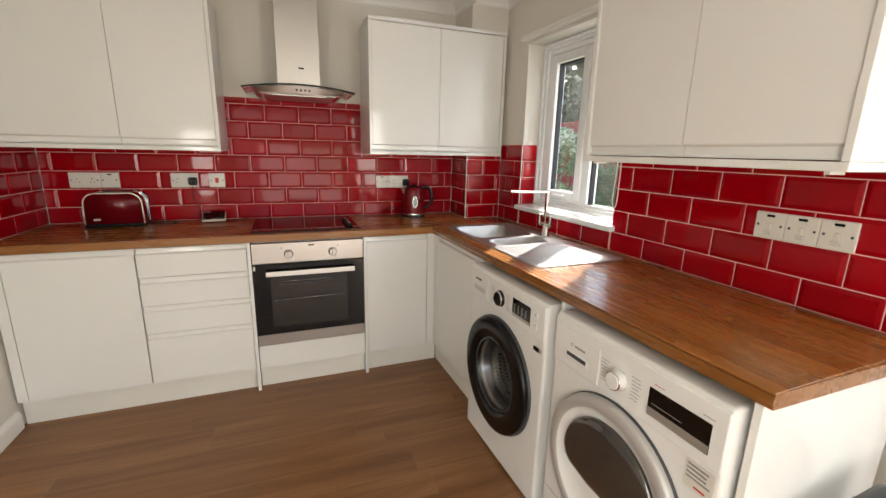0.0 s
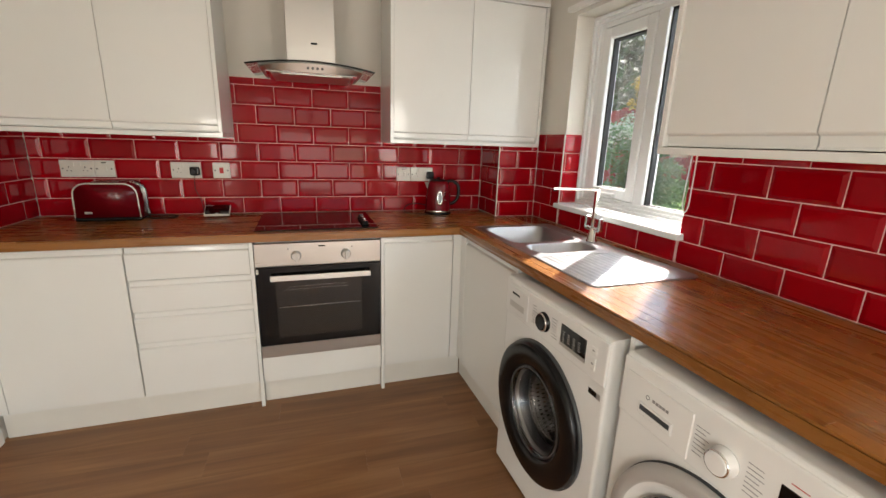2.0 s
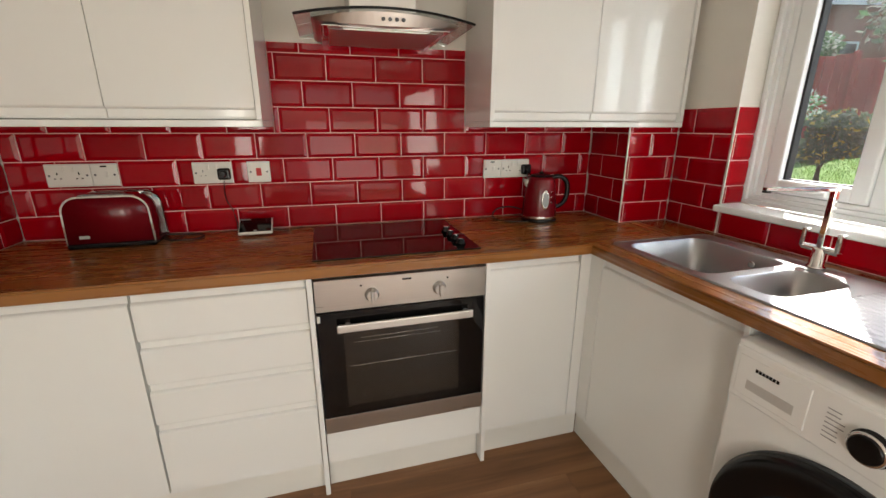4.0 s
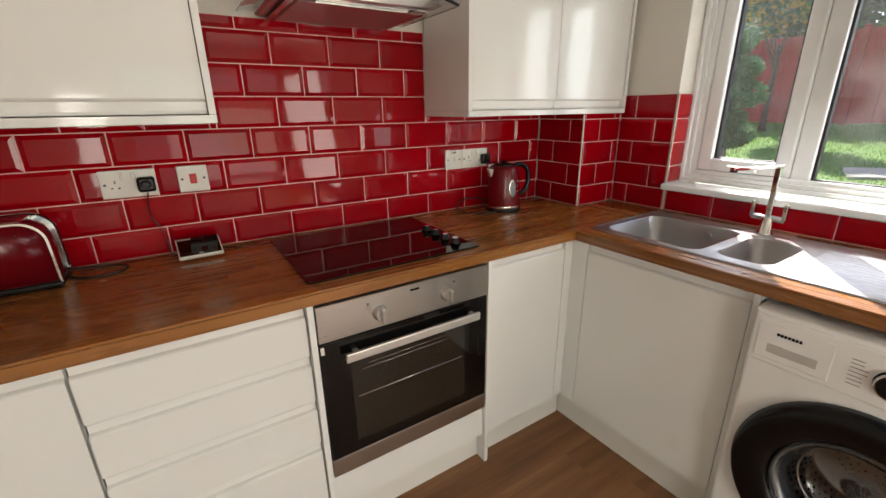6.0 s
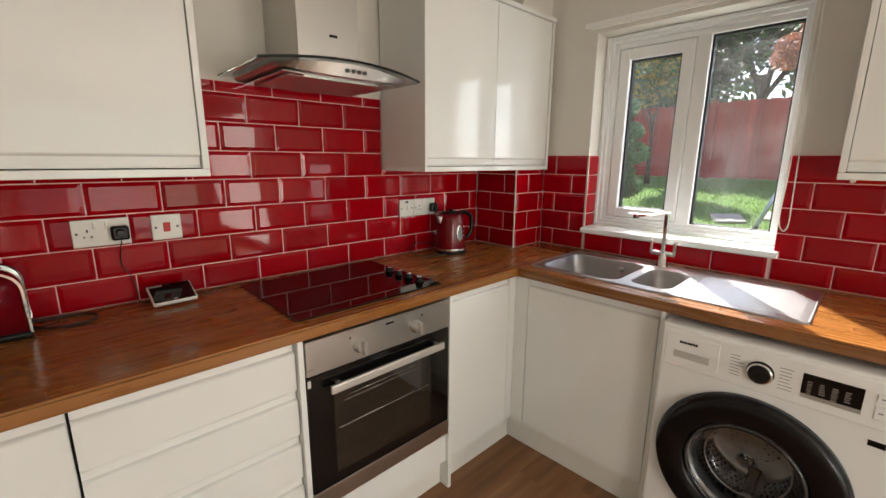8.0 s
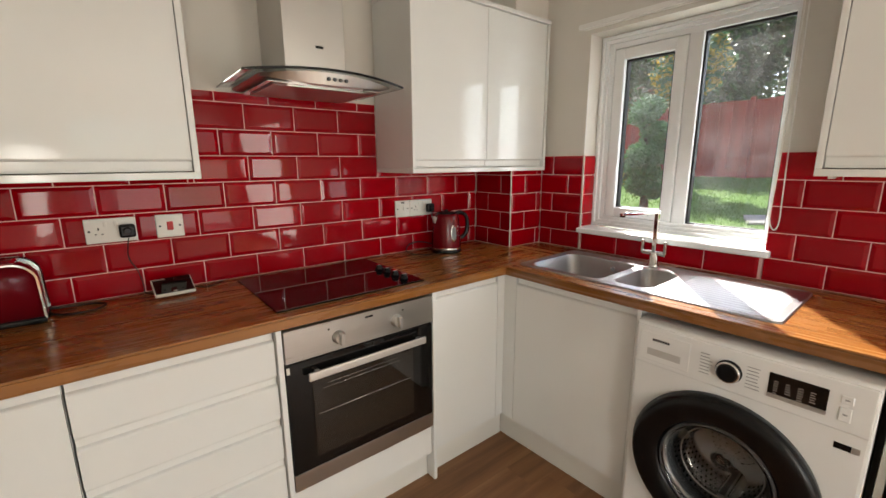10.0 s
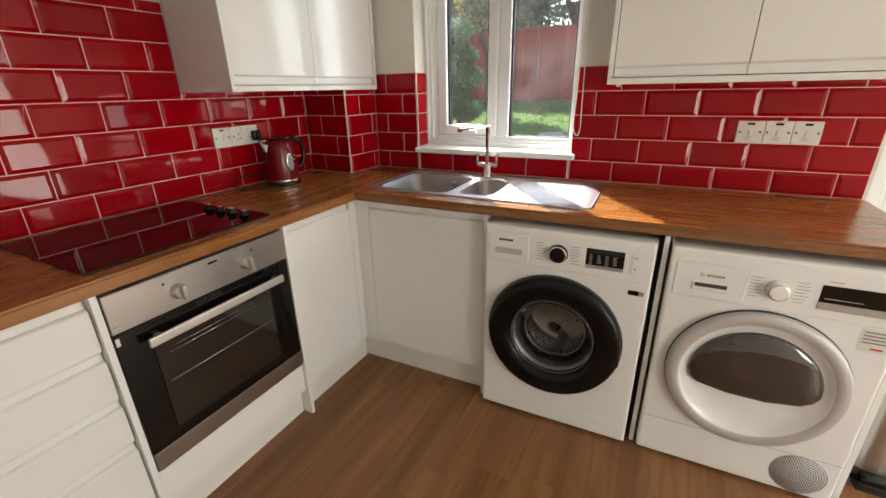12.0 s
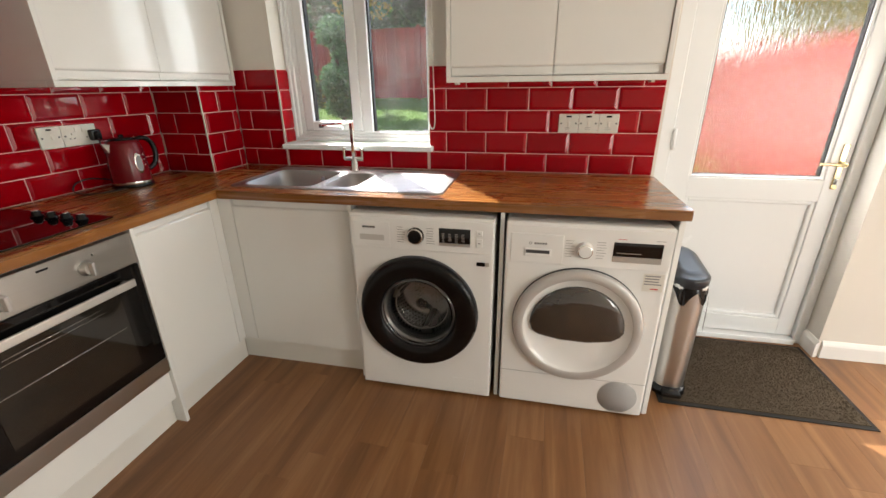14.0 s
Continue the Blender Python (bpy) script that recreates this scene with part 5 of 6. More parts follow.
b = B()
prism(b, arch(0.285, 0.200, 0.06), "y", -0.080, 0.080)
bmesh.ops.bevel(b, geom=[e for e in b.edges if abs(e.verts[0].co.y - e.verts[1].co.y) < 1e-5], offset=0.008, segments=3, affect="EDGES")
for f in b.faces:
    f.smooth = True
part("shell", b, M_REDENAM, ts, "dark red glossy shell")
for s in (-1, 1):
    b = B()
    ring_o, ring_i = arch(0.293, 0.204, 0.062), arch(0.281, 0.198, 0.058)
    y0, y1 = sorted((s * 0.076, s * 0.0825))
    a_ = [[b.verts.new((u, y, z)) for u, z in r] for r in (ring_o, ring_i) for y in (y0, y1)]
    oo, o1, ii, i1 = a_
    for i in range(len(oo) - 1):
        b.faces.new((oo[i], oo[i + 1], o1[i + 1], o1[i]))
        b.faces.new((o1[i], o1[i + 1], i1[i + 1], i1[i]))
        b.faces.new((ii[i + 1], ii[i], i1[i], i1[i + 1]))
        b.faces.new((oo[i + 1], oo[i], ii[i], ii[i + 1]))
    part("chrome_trim", b, M_CHROME, ts, "narrow chrome edging")
part("base", bx(-0.150, 0.150, -0.086, 0.086, 0.0, 0.020, 0.007, 3), M_BLACK, ts, "black plastic base")
part("slot_plate", bx(-0.095, 0.095, -0.055, 0.055, 0.1995, 0.203, 0.002), M_CHROME, ts)
for s in (-0.027, 0.027):
    part("slot", bx(-0.082, 0.082, s - 0.011, s + 0.011, 0.2032, 0.2037), M_BLACK, ts)
part("lever", bx(-0.175, -0.145, -0.020, 0.020, 0.120, 0.132, 0.005, 2), M_BLACK, ts)
part("dial", lathe(B(), [(0.016, 0), (0.015, 0.012)], 20, Matrix.Translation((-0.146, 0, 0.06)) @ Matrix.Rotation(radians(-90), 4, "Y")), M_CHROME, ts)
part("name_plate", bx(-0.105, -0.070, -0.0812, -0.0806, 0.040, 0.052), M_SILVER, ts)


def cable(name, label, pts, r=0.0032, material=None):
    b2 = B()
    tube(b2, pts, r, 8)
    return tagged(part(name, b2, material or M_CABLE), label, "cable")


cable("toaster_cable", "black toaster cable lying in a loop on the worktop", [(-2.288, -0.075, 0.925), (-2.24, -0.055, 0.916), (-2.175, -0.055, 0.914), (-2.135, -0.085, 0.914), (-2.15, -0.135, 0.914), (-2.21, -0.150, 0.914), (-2.262, -0.12, 0.914), (-2.285, -0.06, 0.916), (-2.30, -0.030, 0.93)], 0.0034)
cable("plug_cable", "thin black cable hanging from the plug to the worktop", [(-2.042, -0.045, 1.128), (-2.047, -0.035, 1.10), (-2.050, -0.022, 1.05), (-2.03, -0.024, 1.0), (-2.02, -0.025, 0.945), (-2.018, -0.032, 0.915), (-1.995, -0.05, 0.913)], 0.0018)
cable("display_cable", "thin black cable trailing from the small display over the worktop", [(-1.93, -0.05, 0.935), (-1.90, -0.035, 0.915), (-1.86, -0.04, 0.9125), (-1.82, -0.075, 0.9125), (-1.79, -0.05, 0.9125), (-1.76, -0.025, 0.914)], 0.0018)
cable("kettle_cable", "black kettle cable looping on the worktop and up to its plug", [(-0.698, -0.045, 1.125), (-0.690, -0.040, 1.08), (-0.660, -0.030, 1.0), (-0.640, -0.028, 0.945), (-0.660, -0.028, 0.925), (-0.720, -0.030, 0.945), (-0.780, -0.030, 0.958), (-0.840, -0.030, 0.950), (-0.870, -0.045, 0.925), (-0.872, -0.095, 0.914), (-0.850, -0.140, 0.914), (-0.812, -0.166, 0.914), (-0.760, -0.178, 0.914), (-0.700, -0.180, 0.914)], 0.0032)

# ---- small display on its wire stand ----
sd = thing("smart_meter_display", "small black display with white rim on a thin wire stand", "display", Matrix.Translation((-1.932, -0.148, 0.9185)) @ Matrix.Rotation(radians(3), 4, "Z") @ Matrix.Rotation(radians(24), 4, "X"))
part("case", bx(-0.064, 0.064, 0.0, 0.098, -0.002, 0.012, 0.004, 2), M_WPLAS, sd, "white plastic case")
part("screen", bx(-0.060, 0.060, 0.004, 0.094, 0.0121, 0.0130), M_BGLASS, sd, "glossy black screen")
part("print", bx(-0.058, -0.020, 0.084, 0.092, 0.0131, 0.0134), M_SILVER, sd)
part("button", bx(-0.006, 0.006, 0.007, 0.013, 0.0131, 0.0142), M_SILVER, sd)
b = B()
tube(b, [(-0.045, 0.085, -0.003), (-0.046, 0.070, -0.034)], 0.0014, 6, 1)
tube(b, [(0.045, 0.085, -0.003), (0.046, 0.070, -0.034)], 0.0014, 6, 1)
tube(b, [(-0.035, 0.004, -0.002), (-0.040, -0.010, 0.0)], 0.0014, 6, 1)
part("wire_stand", b, M_BLACK, sd)

# ---- kettle ----
kt = thing("kettle", "dark red kettle with black handle and oval water window", "kettle", Matrix.Translation((-0.672, -0.140, 0.9105)) @ Matrix.Diagonal((1.0, 1.0, 0.93, 1)) @ Matrix.Rotation(radians(-14), 4, "Z"))
part("base", lathe(B(), [(0.082, 0), (0.084, 0.008), (0.080, 0.018)], 40), M_BLACK, kt, "black round base")
part("body", lathe(B(), [(0.079, 0.018), (0.080, 0.026), (0.077, 0.10), (0.071, 0.17), (0.065, 0.205), (0.058, 0.218), (0.05, 0.222)], 48), M_REDENAM, kt, "dark red metallic body")
part("band", lathe(B(), [(0.0805, 0.018), (0.0815, 0.022), (0.0808, 0.028)], 48, cap=False), M_CHROME, kt)
part("lid", lathe(B(), [(0.052, 0.220), (0.050, 0.228), (0.03, 0.233), (0.01, 0.234), (0.012, 0.242), (0.004, 0.246)], 36), M_BLACK, kt, "black lid with a small knob")
b = B()
v = [b.verts.new(p) for p in ((-0.060, -0.022, 0.205), (-0.060, 0.022, 0.205), (-0.066, 0.018, 0.160), (-0.066, -0.018, 0.160), (-0.088, 0.0, 0.212), (-0.084, 0.008, 0.209), (-0.084, -0.008, 0.209))]
for q in ((0, 1, 5, 4), (0, 4, 6), (1, 2, 5), (0, 6, 3), (6, 4, 3), (4, 5, 2, 3)):
    b.faces.new([v[i] for i in q])
part("spout", b, M_STEELV, kt, "short steel spout")
b = B()
tube(b, [(0.050, 0, 0.215), (0.085, 0, 0.222), (0.118, 0, 0.200), (0.128, 0, 0.150), (0.118, 0, 0.100), (0.090, 0, 0.072), (0.074, 0, 0.070)], 0.0115, 12)
part("handle", b, M_BLACK, kt, "thick black plastic handle")
GM = Matrix.Rotation(radians(-84), 4, "Z") @ Matrix.Translation((0.0765, 0, 0.115)) @ Matrix.Rotation(radians(90), 4, "Y") @ Matrix.Rotation(radians(-3), 4, "Y")
part("gauge_rim", lathe(B(), [(0.020, -0.003), (0.020, 0.003), (0.016, 0.004)], 32, GM, sx=2.4, sy=0.95), M_CHROME, kt, "chrome rim of the water window")
part("water_window", lathe(B(), [(0.016, 0.003), (0.014, 0.0055)], 32, GM, sx=2.4, sy=0.95), M_GAUGE, kt, "pale oval water window")
for i, z in enumerate((0.15, 0.125, 0.10)):
    part("button", lathe(B(), [(0.007, 0), (0.006, 0.006)], 16, Matrix.Rotation(radians(-58), 4, "Z") @ Matrix.Translation((0.072, 0, z)) @ Matrix.Rotation(radians(90), 4, "Y")), M_CHROME, kt)

# ---- outside ----
def gz(x):
    return -0.12 if x < 1.2 else -0.12 + 0.122 * (min(x, 30) - 1.2)


b = B()
xs = [0.29, 1.2, 3, 5, 7, 9, 11, 14, 20, 40, 120, 900]
ys = [-900, -120, -40, -15, -8, -4, 0, 4, 8, 15, 40, 120, 900]
grid = [[b.verts.new((x, y, gz(x))) for y in ys] for x in xs]
for i in range(len(xs) - 1):
    for j in range(len(ys) - 1):
        b.faces.new((grid[i][j], grid[i + 1][j], grid[i + 1][j + 1], grid[i][j + 1]))
structure("ground", b, M_GRASS, "sloping garden lawn of rough grass", "lawn")
b = B()
box(b, -900, 0.28, -900, YB - 0.3, -0.14, -0.12)
box(b, -900, 0.28, 0.3, 900, -0.14, -0.12)
box(b, -900, XL - 0.3, YB - 0.3, 0.3, -0.14, -0.12)
structure("ground", b, M_STONE, "pale paved ground round the house", "paving")
structure("pavement", bx(0.283, 1.15, -8, 8, -0.13, -0.10), M_STONE, "pale concrete path along the house wall", "path")
b = B()
rnd = random.Random(3)
for i in range(26000):
    x = 3.5 + 6.6 * rnd.random() ** 0.8
    y = rnd.uniform(-3.2, 4.8)
    if x < 6.2 and y < -1.6:
        continue
    a, h, w = rnd.uniform(0, 3.14), rnd.uniform(0.02, 0.07), 0.006
    dx, dy = w * math.cos(a), w * math.sin(a)
    b.faces.new([b.verts.new(p) for p in ((x - dx, y - dy, gz(x)), (x + dx, y + dy, gz(x)), (x + rnd.uniform(-0.03, 0.03), y + rnd.uniform(-0.03, 0.03), gz(x) + h))])
me = bpy.data.meshes.new("grass")
b.to_mesh(me)
b.free()
me.materials.append(M_BLADE)
tagged(new("grass", me), "uneven short green grass of the lawn", "grass", kind="stuff")
sl = part("stepping_stone", bx(-0.28, 0.28, -0.22, 0.22, 0.0, 0.04, 0.01), M_STONE, m=Matrix.Translation((6.3, -0.45, gz(6.3) - 0.005)) @ Matrix.Rotation(radians(-7), 4, "Y"))
tagged(sl, "flat pale paving slab lying in the lawn", "paving slab")
copy_thing(sl, Matrix.Translation((5.9, 0.15, gz(5.9) - 0.005)) @ Matrix.Rotation(radians(-7), 4, "Y") @ Matrix.Rotation(0.4, 4, "Z"))


def fence(name, label, x0, y0, x1, y1, h, n_post, top=None):
    d = Vector((x1 - x0, y1 - y0, 0))
    L = d.length
    ang = math.atan2(d.y, d.x)
    f = tagged(new(name), label, "fence", kind="structure")
    me = mesh_of("fence_board", bx(-0.077, 0.077, -0.009, 0.009, 0, h, 0.004), M_FENCE)
    n = int(L / 0.14)
    rnd2 = random.Random(int(L * 10))
    for i in range(n):
        p = Vector((x0, y0, 0)) + d * ((i + 0.5) / n)
        o = new("board", me)
        o.parent = f
        o.matrix_basis = Matrix.Translation((p.x, p.y, (gz(p.x) + 0.03 if top is None else top - h) + rnd2.uniform(-0.012, 0.012))) @ Matrix.Rotation(ang, 4, "Z") @ Matrix.Translation((0, 0.019 * (i % 2), 0)) @ Matrix.Rotation(rnd2.uniform(-0.006, 0.006), 4, "Y")
    for i in range(n_post + 1):
        p = Vector((x0, y0, 0)) + d * (i / n_post)
        part("post", bx(-0.05, 0.05, -0.05, 0.05, -0.1, h + 0.08, 0.005), M_FENCE, f, m=Matrix.Translation((p.x, p.y, gz(p.x) if top is None else top - h)) @ Matrix.Rotation(ang, 4, "Z") @ Matrix.Translation((0, 0.07, 0)))
    return f


fence("fence", "red-stained upright board fence at the end of the lawn", 10.0, -4.2, 10.0, 5.6, 1.80, 5)
fence("fence", "lower red-stained board fence along the side of the lawn", 1.5, 5.5, 7.3, 5.5, 1.75, 3)
fence("fence", "red-stained board fence along the side of the lawn, near the corner", 7.5, 5.5, 10.0, 5.5, 1.95, 1)
fence("fence", "sunlit red-stained board fence beside the path to the back door", 9.9, -3.55, 0.95, -3.98, 2.1, 5, 1.63)
gp = thing("gate_pillar", "tall red-brown square fence pillar with a flat cap", "pillar", Matrix.Translation((7.4, 5.45, gz(7.4))))
part("shaft", bx(-0.16, 0.16, -0.16, 0.16, 0, 2.28, 0.01), M_FENCE, gp)
part("cap", bx(-0.20, 0.20, -0.20, 0.20, 2.281, 2.35, 0.015), M_FENCE, gp)


def leaves(b, centre, r, n, size, rnd, flat=1.0):
    for _ in range(n):
        d = Vector((rnd.gauss(0, 1), rnd.gauss(0, 1), rnd.gauss(0, 1)))
        d.normalize()
        p = Vector(centre) + Vector((d.x * r[0], d.y * r[1], d.z * r[2])) * (0.55 + 0.5 * rnd.random())
        u = Vector((rnd.gauss(0, 1), rnd.gauss(0, 1), rnd.gauss(0, 1))).normalized() * size * rnd.uniform(0.6, 1.3)
        w = u.orthogonal().normalized() * u.length * 0.55
        b.faces.new([b.verts.new(q) for q in (p - u, p + w, p + u, p - w)])


def plant(name, label, category, base, trunk_h, trunk_r, clumps, layers, limbs=5, seed=1):
    """clumps: centre and radii of the leaf masses, from the base; layers: material, share and leaf size."""
    rnd2 = random.Random(seed)
    t = thing(name, label, category, Matrix.Translation(base))
    b2 = B()
    if trunk_h:
        rg = [(trunk_r * (1.25 if i == 0 else 1 - 0.45 * i / 5), trunk_h * i / 5) for i in range(6)]
        lathe(b2, rg, 10)
        for i in range(limbs):
            c = clumps[i % len(clumps)][0]
            s = Vector((0, 0, trunk_h * rnd2.uniform(0.6, 0.95)))
            tube(b2, [s, s.lerp(Vector(c), 0.5) + Vector((0, 0, 0.1)), Vector(c)], trunk_r * 0.35, 6, 3)
        part("trunk", b2, M_BARK, t)
    for k, (m_, share, size, count) in enumerate(layers):
        b3 = B()
        for c, r in clumps:
            leaves(b3, c, r, int(count / len(clumps)), size, rnd2)
        me = bpy.data.meshes.new("crown")
        b3.to_mesh(me)
        b3.free()
        me.materials.append(m_)
        o = new("crown" if k == 0 else "blossom", me)
        o.parent = t
        tagged(o, kind="stuff")
    return t


def cl(rnd2, n, cx, cy, cz, sx, sy, sz, r0, r1):
    out = []
    for _ in range(n):
        r = rnd2.uniform(r0, r1)
        out.append(((cx + rnd2.uniform(-sx, sx), cy + rnd2.uniform(-sy, sy), cz + rnd2.uniform(-sz, sz)), (r, r, r * 0.75)))
    return out


rn = random.Random(21)
plant("hedge", "dense green hedge beside the lawn", "hedge", (2.6, 2.15, gz(2.6)), 0.4, 0.04, cl(rn, 26, 0, 0, 0.85, 1.0, 0.3, 0.65, 0.22, 0.36), [(M_LEAFG, 1, 0.035, 15000)], seed=2)
plant("flowering_shrub", "low shrub covered in small white flowers on top of the hedge", "shrub", (2.6, 2.1, gz(2.6) + 1.35), 0, 0, cl(rn, 14, 0, 0, 0.15, 1.0, 0.28, 0.08, 0.16, 0.26), [(M_FLOWER, 1, 0.024, 4500), (M_LEAFG, 1, 0.03, 2500)], seed=3)
plant("ivy_tree", "tall ivy-clad tree stump beside the lawn, leafy at the top", "tree", (5.25, 1.72, gz(5.25)), 1.2, 0.08, cl(rn, 14, 0, 0, 1.2, 0.2, 0.12, 0.75, 0.2, 0.3), [(M_LEAFG, 1, 0.04, 12000)], seed=4)
plant("golden_shrub", "yellow-leaved shrub against the fence", "shrub", (6.3, 5.9, gz(6.3)), 0.9, 0.05, cl(rn, 8, 0, 0, 2.0, 0.7, 0.3, 0.35, 0.3, 0.5), [(M_LEAFY, 1, 0.05, 3500)], seed=5)
plant("shrub", "dark leafy shrub with some yellow leaves beside the fence", "shrub", (6.1, 3.2, gz(6.1)), 0.3, 0.04, cl(rn, 10, 0, 0, 0.6, 0.35, 0.3, 0.35, 0.18, 0.3), [(M_LEAFD, 1, 0.05, 4500), (M_LEAFY, 1, 0.05, 500)], seed=6)
plant("flowering_tree", "tree with white blossom behind the fence", "tree", (9.6, 6.6, gz(9.6)), 1.6, 0.08, cl(rn, 14, 0, 0, 2.0, 1.0, 0.5, 0.35, 0.35, 0.6), [(M_LEAFG, 1, 0.08, 5000), (M_FLOWER, 1, 0.06, 2500)], seed=7)
for i, (x, y, h, sz_) in enumerate(((14.0, 1.6, 5.0, 2.2), (14.5, 5.2, 4.6, 2.2), (15.0, -1.5, 5.4, 2.4), (9.0, 10.5, 4.0, 1.8), (5.2, 9.5, 4.2, 1.8))):
    plant("tree", "broad dark green tree behind the fence", "tree", (x, y, gz(x)), h * 0.5, 0.22, cl(rn, 24, 0, 0, h * 0.72, sz_ * 0.8, sz_, h * 0.3, 0.7, 1.25), [(M_LEAFD, 1, 0.14, 7000), (M_LEAFG, 1, 0.12, 2500)], seed=30 + i)
plant("tree", "sunlit yellow-green tree behind the side fence", "tree", (7.5, -7.2, gz(7.5)), 2.0, 0.15, cl(rn, 24, 0, 0, 2.5, 3.8, 1.0, 1.1, 0.6, 0.9), [(M_LEAFY, 1, 0.12, 9000), (M_LEAFG, 1, 0.1, 3000)], seed=60)
plant("golden_tree", "tree with sunlit golden leaves rising over the fence", "tree", (8.9, 2.7, gz(8.9)), 1.7, 0.06, cl(rn, 14, 0, 0, 2.6, 0.3, 0.6, 0.6, 0.25, 0.45), [(M_LEAFY, 1, 0.07, 3000), (M_LEAFG, 1, 0.08, 3500)], seed=50)
plant("copper_tree", "small tree with copper-red leaves overhanging the lawn", "tree", (7.4, -0.75, gz(7.4)), 1.9, 0.07, cl(rn, 9, 0, 0.35, 2.75, 0.5, 0.45, 0.45, 0.2, 0.32), [(M_LEAFR, 1, 0.05, 3000)], seed=51)
pl = thing("garden_pole", "blue-grey metal prop leaning over the lawn", "pole", Matrix.Identity(4))
b = B()
tube(b, [(5.2, -0.34, gz(5.2) + 0.01), (5.25, -0.63, 1.19)], 0.028, 12, 1)
part("tube", b, M_POLE, pl)
b = B()
tube(b, [(5.199, -0.335, gz(5.2) + 0.0), (5.208, -0.385, gz(5.2) + 0.11)], 0.032, 12, 1)
part("rubber_foot", b, M_BLACK, pl)

hs = thing("house", "red brick neighbouring house with a grey slate roof, beyond the fence", "house", Matrix.Translation((17.5, 12.5, gz(17.5))) @ Matrix.Rotation(radians(-12), 4, "Z"))
part("wall", bx(-4, 4, -4, 4, -1, 3.2), M_BRICKW, hs, "red brick walls")
b = B()
v = [b.verts.new(p) for p in ((-4.5, -4.5, 3.2), (4.5, -4.5, 3.2), (4.5, 4.5, 3.2), (-4.5, 4.5, 3.2), (-1.5, 0, 6.2), (1.5, 0, 6.2))]
for q in ((3, 2, 1, 0), (0, 1, 5, 4), (2, 3, 4, 5), (1, 2, 5), (3, 0, 4)):
    b.faces.new([v[i] for i in q])
rf = part("roof", b, M_SLATE, hs, "grey slate hipped roof")
part("chimney", bx(0.5, 1.3, 1.0, 1.7, 4.8, 7.0), M_BRICKW, rf)
for s in range(4):
    b = B()
    a = Matrix.Rotation(radians(90 * s), 4, "Z")
    box(b, -4.5, 4.5, -4.53, -4.505, 3.02, 3.2)
    part("fascia", b, M_TRIM, hs, m=a)
for (x, y, rz) in ((-2.2, -4.02, 0), (1.8, -4.02, 0)):
    w_ = part("window", bx(-0.6, 0.6, 0, 0.05, 0.9, 2.1), M_PVC, hs, m=Matrix.Translation((x, y, 0)))
    part("pane", bx(-0.53, 0.53, -0.006, -0.001, 0.97, 2.03), M_BGLASS, w_)
b = B()
for s in range(2):
    w_ = part("window", bx(-0.05, 0, -0.6, 0.6, 0.9, 2.1), M_PVC, hs, m=Matrix.Translation((-4.0, -2 + 4 * s, 0)))
    part("pane", bx(-0.056, -0.051, -0.53, 0.53, 0.97, 2.03), M_BGLASS, w_)
b.free()

# ---- floor planks ----
plank_cache = {}
rnd = random.Random(12)
PW = 0.148
y = 0.0
row = 0
while y > YB - 0.16:
    x = XL - rnd.uniform(0.05, 1.1)
    while x < 0.14:
        L = 1.22
        a, c = max(x, XL + 0.0005), min(x + L, 0.16)
        ya, yb = y - PW, y
        if ya < YB - 0.16:
            ya = YB - 0.16
        if c - a > 0.02:
            key = (round(c - a, 3), round(yb - ya, 3))
            if key not in plank_cache:
                plank_cache[key] = mesh_of("plank", bx(0, key[0] - 0.0004, 0, key[1] - 0.0004, -0.004, 0.0, 0.0002), M_FLOOR)
            o = new("plank", plank_cache[key])
            o.parent = floor
            o.matrix_basis = Matrix.Translation((a, ya, 0))
        x += L
    y -= PW
    row += 1
o = part("plank", bx(0.1605, 0.33, DOOR[0] + 0.001, DOOR[1] - 0.001, -0.004, 0.0), M_FLOOR, floor)

# ---- wall tiles ----
PX, PZ, Z0 = 0.2025, 0.103, 1.003
tile_cache = {}


def tile_mesh(w, h, l, r, lo, hi):
    """A bevelled tile; l, r, lo, hi: whether that side keeps its bevel."""
    key = (round(w, 4), round(h, 4), l, r, lo, hi)
    if key in tile_cache:
        return tile_cache[key]
    bev, t0, t1 = 0.0125, 0.0030, 0.0076
    x0, x1, za, zb = (bev if l else 0.0008), w - (bev if r else 0.0008), (bev if lo else 0.0008), h - (bev if hi else 0.0008)
    x1, zb = max(x1, x0 + 0.001), max(zb, za + 0.001)
    b2 = B()
    r0 = [b2.verts.new(p) for p in ((0, 0, 0), (w, 0, 0), (w, 0, h), (0, 0, h))]
    e = 0.0006
    r1 = [b2.verts.new(p) for p in ((0, -t0, 0), (w, -t0, 0), (w, -t0, h), (0, -t0, h))]
    r1b = [b2.verts.new(p) for p in ((e, -t0 - e, e), (w - e, -t0 - e, e), (w - e, -t0 - e, h - e), (e, -t0 - e, h - e))]
    r2 = [b2.verts.new(p) for p in ((x0, -t1, za), (x1, -t1, za), (x1, -t1, zb), (x0, -t1, zb))]
    for p, q in ((r0, r1), (r1, r1b), (r1b, r2)):
        for i in range(4):
            b2.faces.new((p[i], p[(i + 1) % 4], q[(i + 1) % 4], q[i]))
    b2.faces.new(r2)
    tile_cache[key] = mesh_of("tile", b2, M_TILE)
    return tile_cache[key]


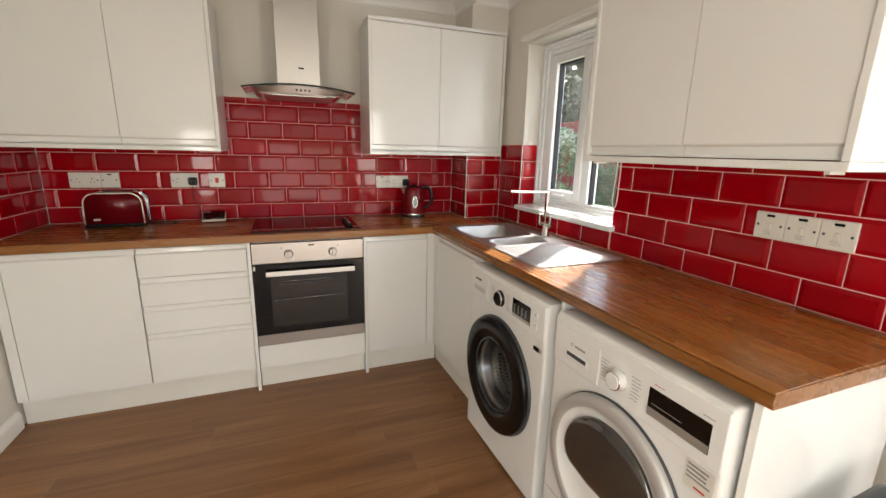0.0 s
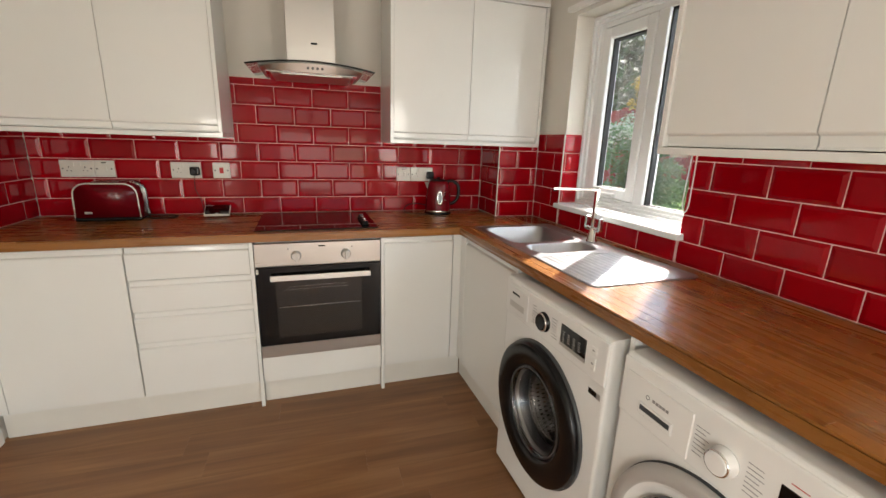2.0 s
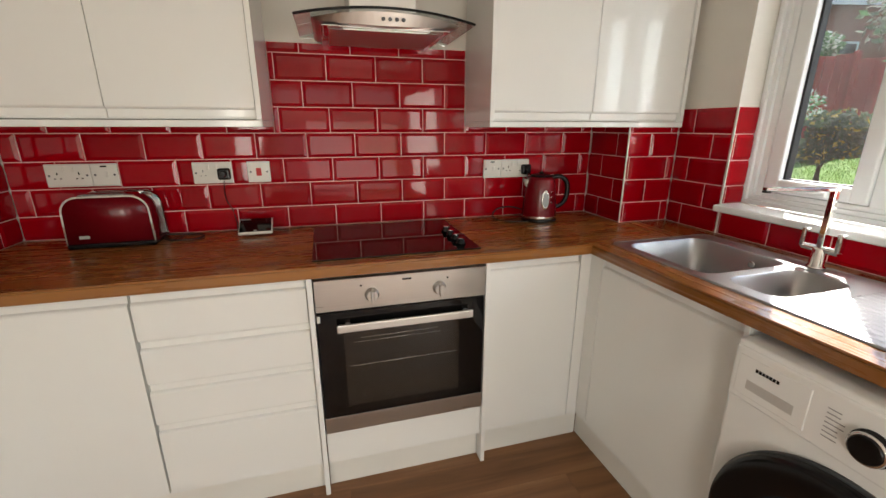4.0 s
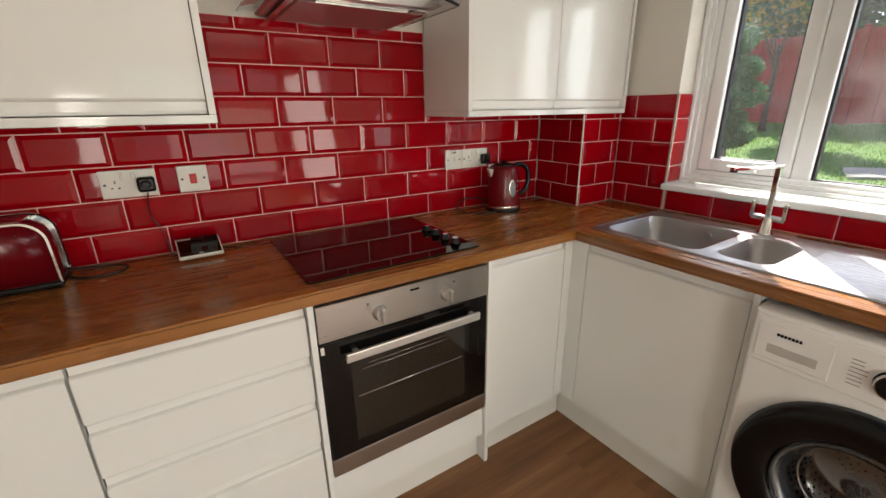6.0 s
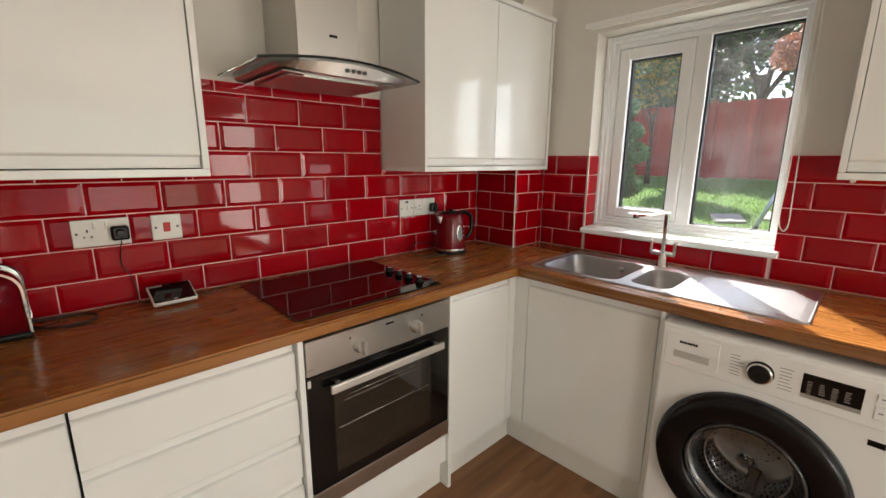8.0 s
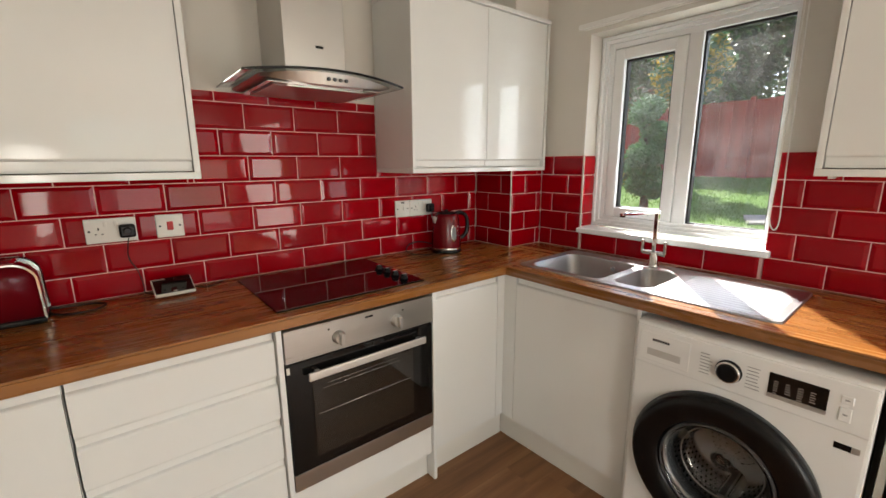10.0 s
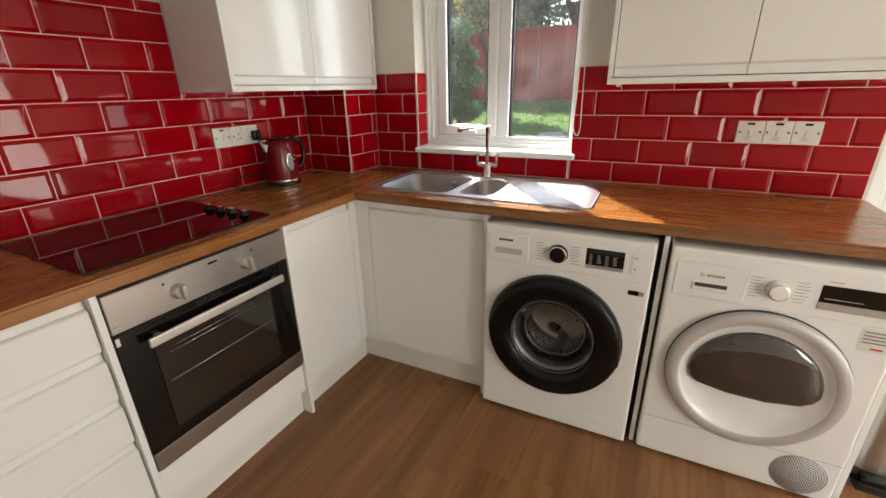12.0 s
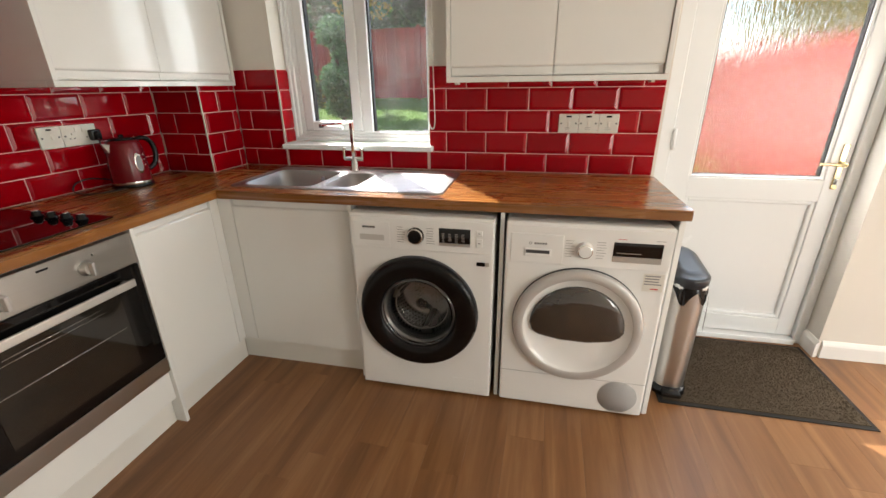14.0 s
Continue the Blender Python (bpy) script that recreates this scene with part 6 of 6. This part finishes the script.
def tile_field(wall, m, u0, u1, z_lo, z_hi, joint, flip=False):
    """Tiles over u0..u1 and z_lo..z_hi of the plane of m (local x along, y = 0 the grout face, -y to the room). joint: a joint of the even rows."""
    G = 0.0034
    gr = part("grout", bx(u0, u1, -0.0044, 0.0, z_lo, z_hi), M_GROUT, wall, m=m)
    k = math.floor((z_lo - Z0) / PZ + 1e-6)
    while Z0 + k * PZ < z_hi - 0.004:
        ra, rb = Z0 + k * PZ, Z0 + (k + 1) * PZ
        a, c = max(ra, z_lo), min(rb, z_hi)
        j = joint + (PX / 2 if k % 2 == 0 else 0)
        n = math.floor((u0 - j) / PX + 1e-6)
        while j + n * PX < u1 - 0.004:
            xa, xb = j + n * PX, j + (n + 1) * PX
            p, q = max(xa, u0), min(xb, u1)
            if q - p > 0.012 and c - a > 0.01:
                me = tile_mesh(q - p - G, c - a - G, xa >= u0 - 1e-4, xb <= u1 + 1e-4, ra >= z_lo - 0.02, rb <= z_hi + 1e-4)
                o = new("tile", me)
                o.parent = wall
                tilt = Matrix.Rotation(rnd.uniform(-0.006, 0.006), 4, "X") @ Matrix.Rotation(rnd.uniform(-0.005, 0.005), 4, "Z")
                o.matrix_basis = m @ Matrix.Translation((p + G / 2, -0.0018, a + G / 2)) @ tilt
            n += 1
        k += 1
    return gr


ID = Matrix.Identity(4)
MW = Matrix.Rotation(radians(-90), 4, "Z")
J = -1.61
ZR = Z0 + 3 * PZ
tile_field(wall_hob, ID, XL + 0.009, -0.3405, 0.911, ZR, J)
tile_field(wall_hob, ID, XL + 0.009, -1.834, ZR, 1.348, J)
tile_field(wall_hob, ID, -1.008, -0.3405, ZR, 1.348, J)
tile_field(wall_hob, ID, -1.833, -1.009, ZR, 1.660, J)
tile_field(wall_box, Matrix.Translation((-0.332, 0, 0)) @ MW, 0.009, 0.2955, 0.911, 1.348, 0.115)
tile_field(wall_box, Matrix.Translation((0, -0.288, 0)), -0.3395, -0.084, 0.911, 1.348, -0.12)
tile_field(wall_win, MW, 0.2965, 0.558, 0.911, 1.415, 0.373)
tile_field(wall_win, MW, 0.5590, 1.3940, 0.911, 1.002, 1.788)
tile_field(wall_win, MW, 1.3955, 2.487, 0.911, 1.415, 1.788)
tile_field(wall_win, Matrix.Translation((0, WIN[1], 0)), -0.0075, 0.103, 1.034, 1.415, -0.09)
ML = Matrix.Translation((XL, 0, 0)) @ Matrix.Rotation(radians(90), 4, "Z")
tile_field(wall_left, ML, -0.63, -0.009, 0.911, ZR, -0.11)
tile_field(wall_left, ML, -0.334, -0.009, ZR, 1.348, -0.11)
tile_field(wall_left, ML, -0.63, -0.335, ZR, 1.415, -0.11)
for nm, m_, l_ in (("tile_trim", Matrix.Translation((-0.3415, -0.2975, 0)), 1.336), ("tile_trim", Matrix.Translation((-0.0085, WIN[1] - 0.0085, 0)), 1.417)):
    part("tile_trim", bx(-0.0025, 0.0025, -0.0025, 0.0025, 0.911, l_), M_WPLAS, wall_win if l_ > 1.4 else wall_box, "white plastic corner trim", m=m_)
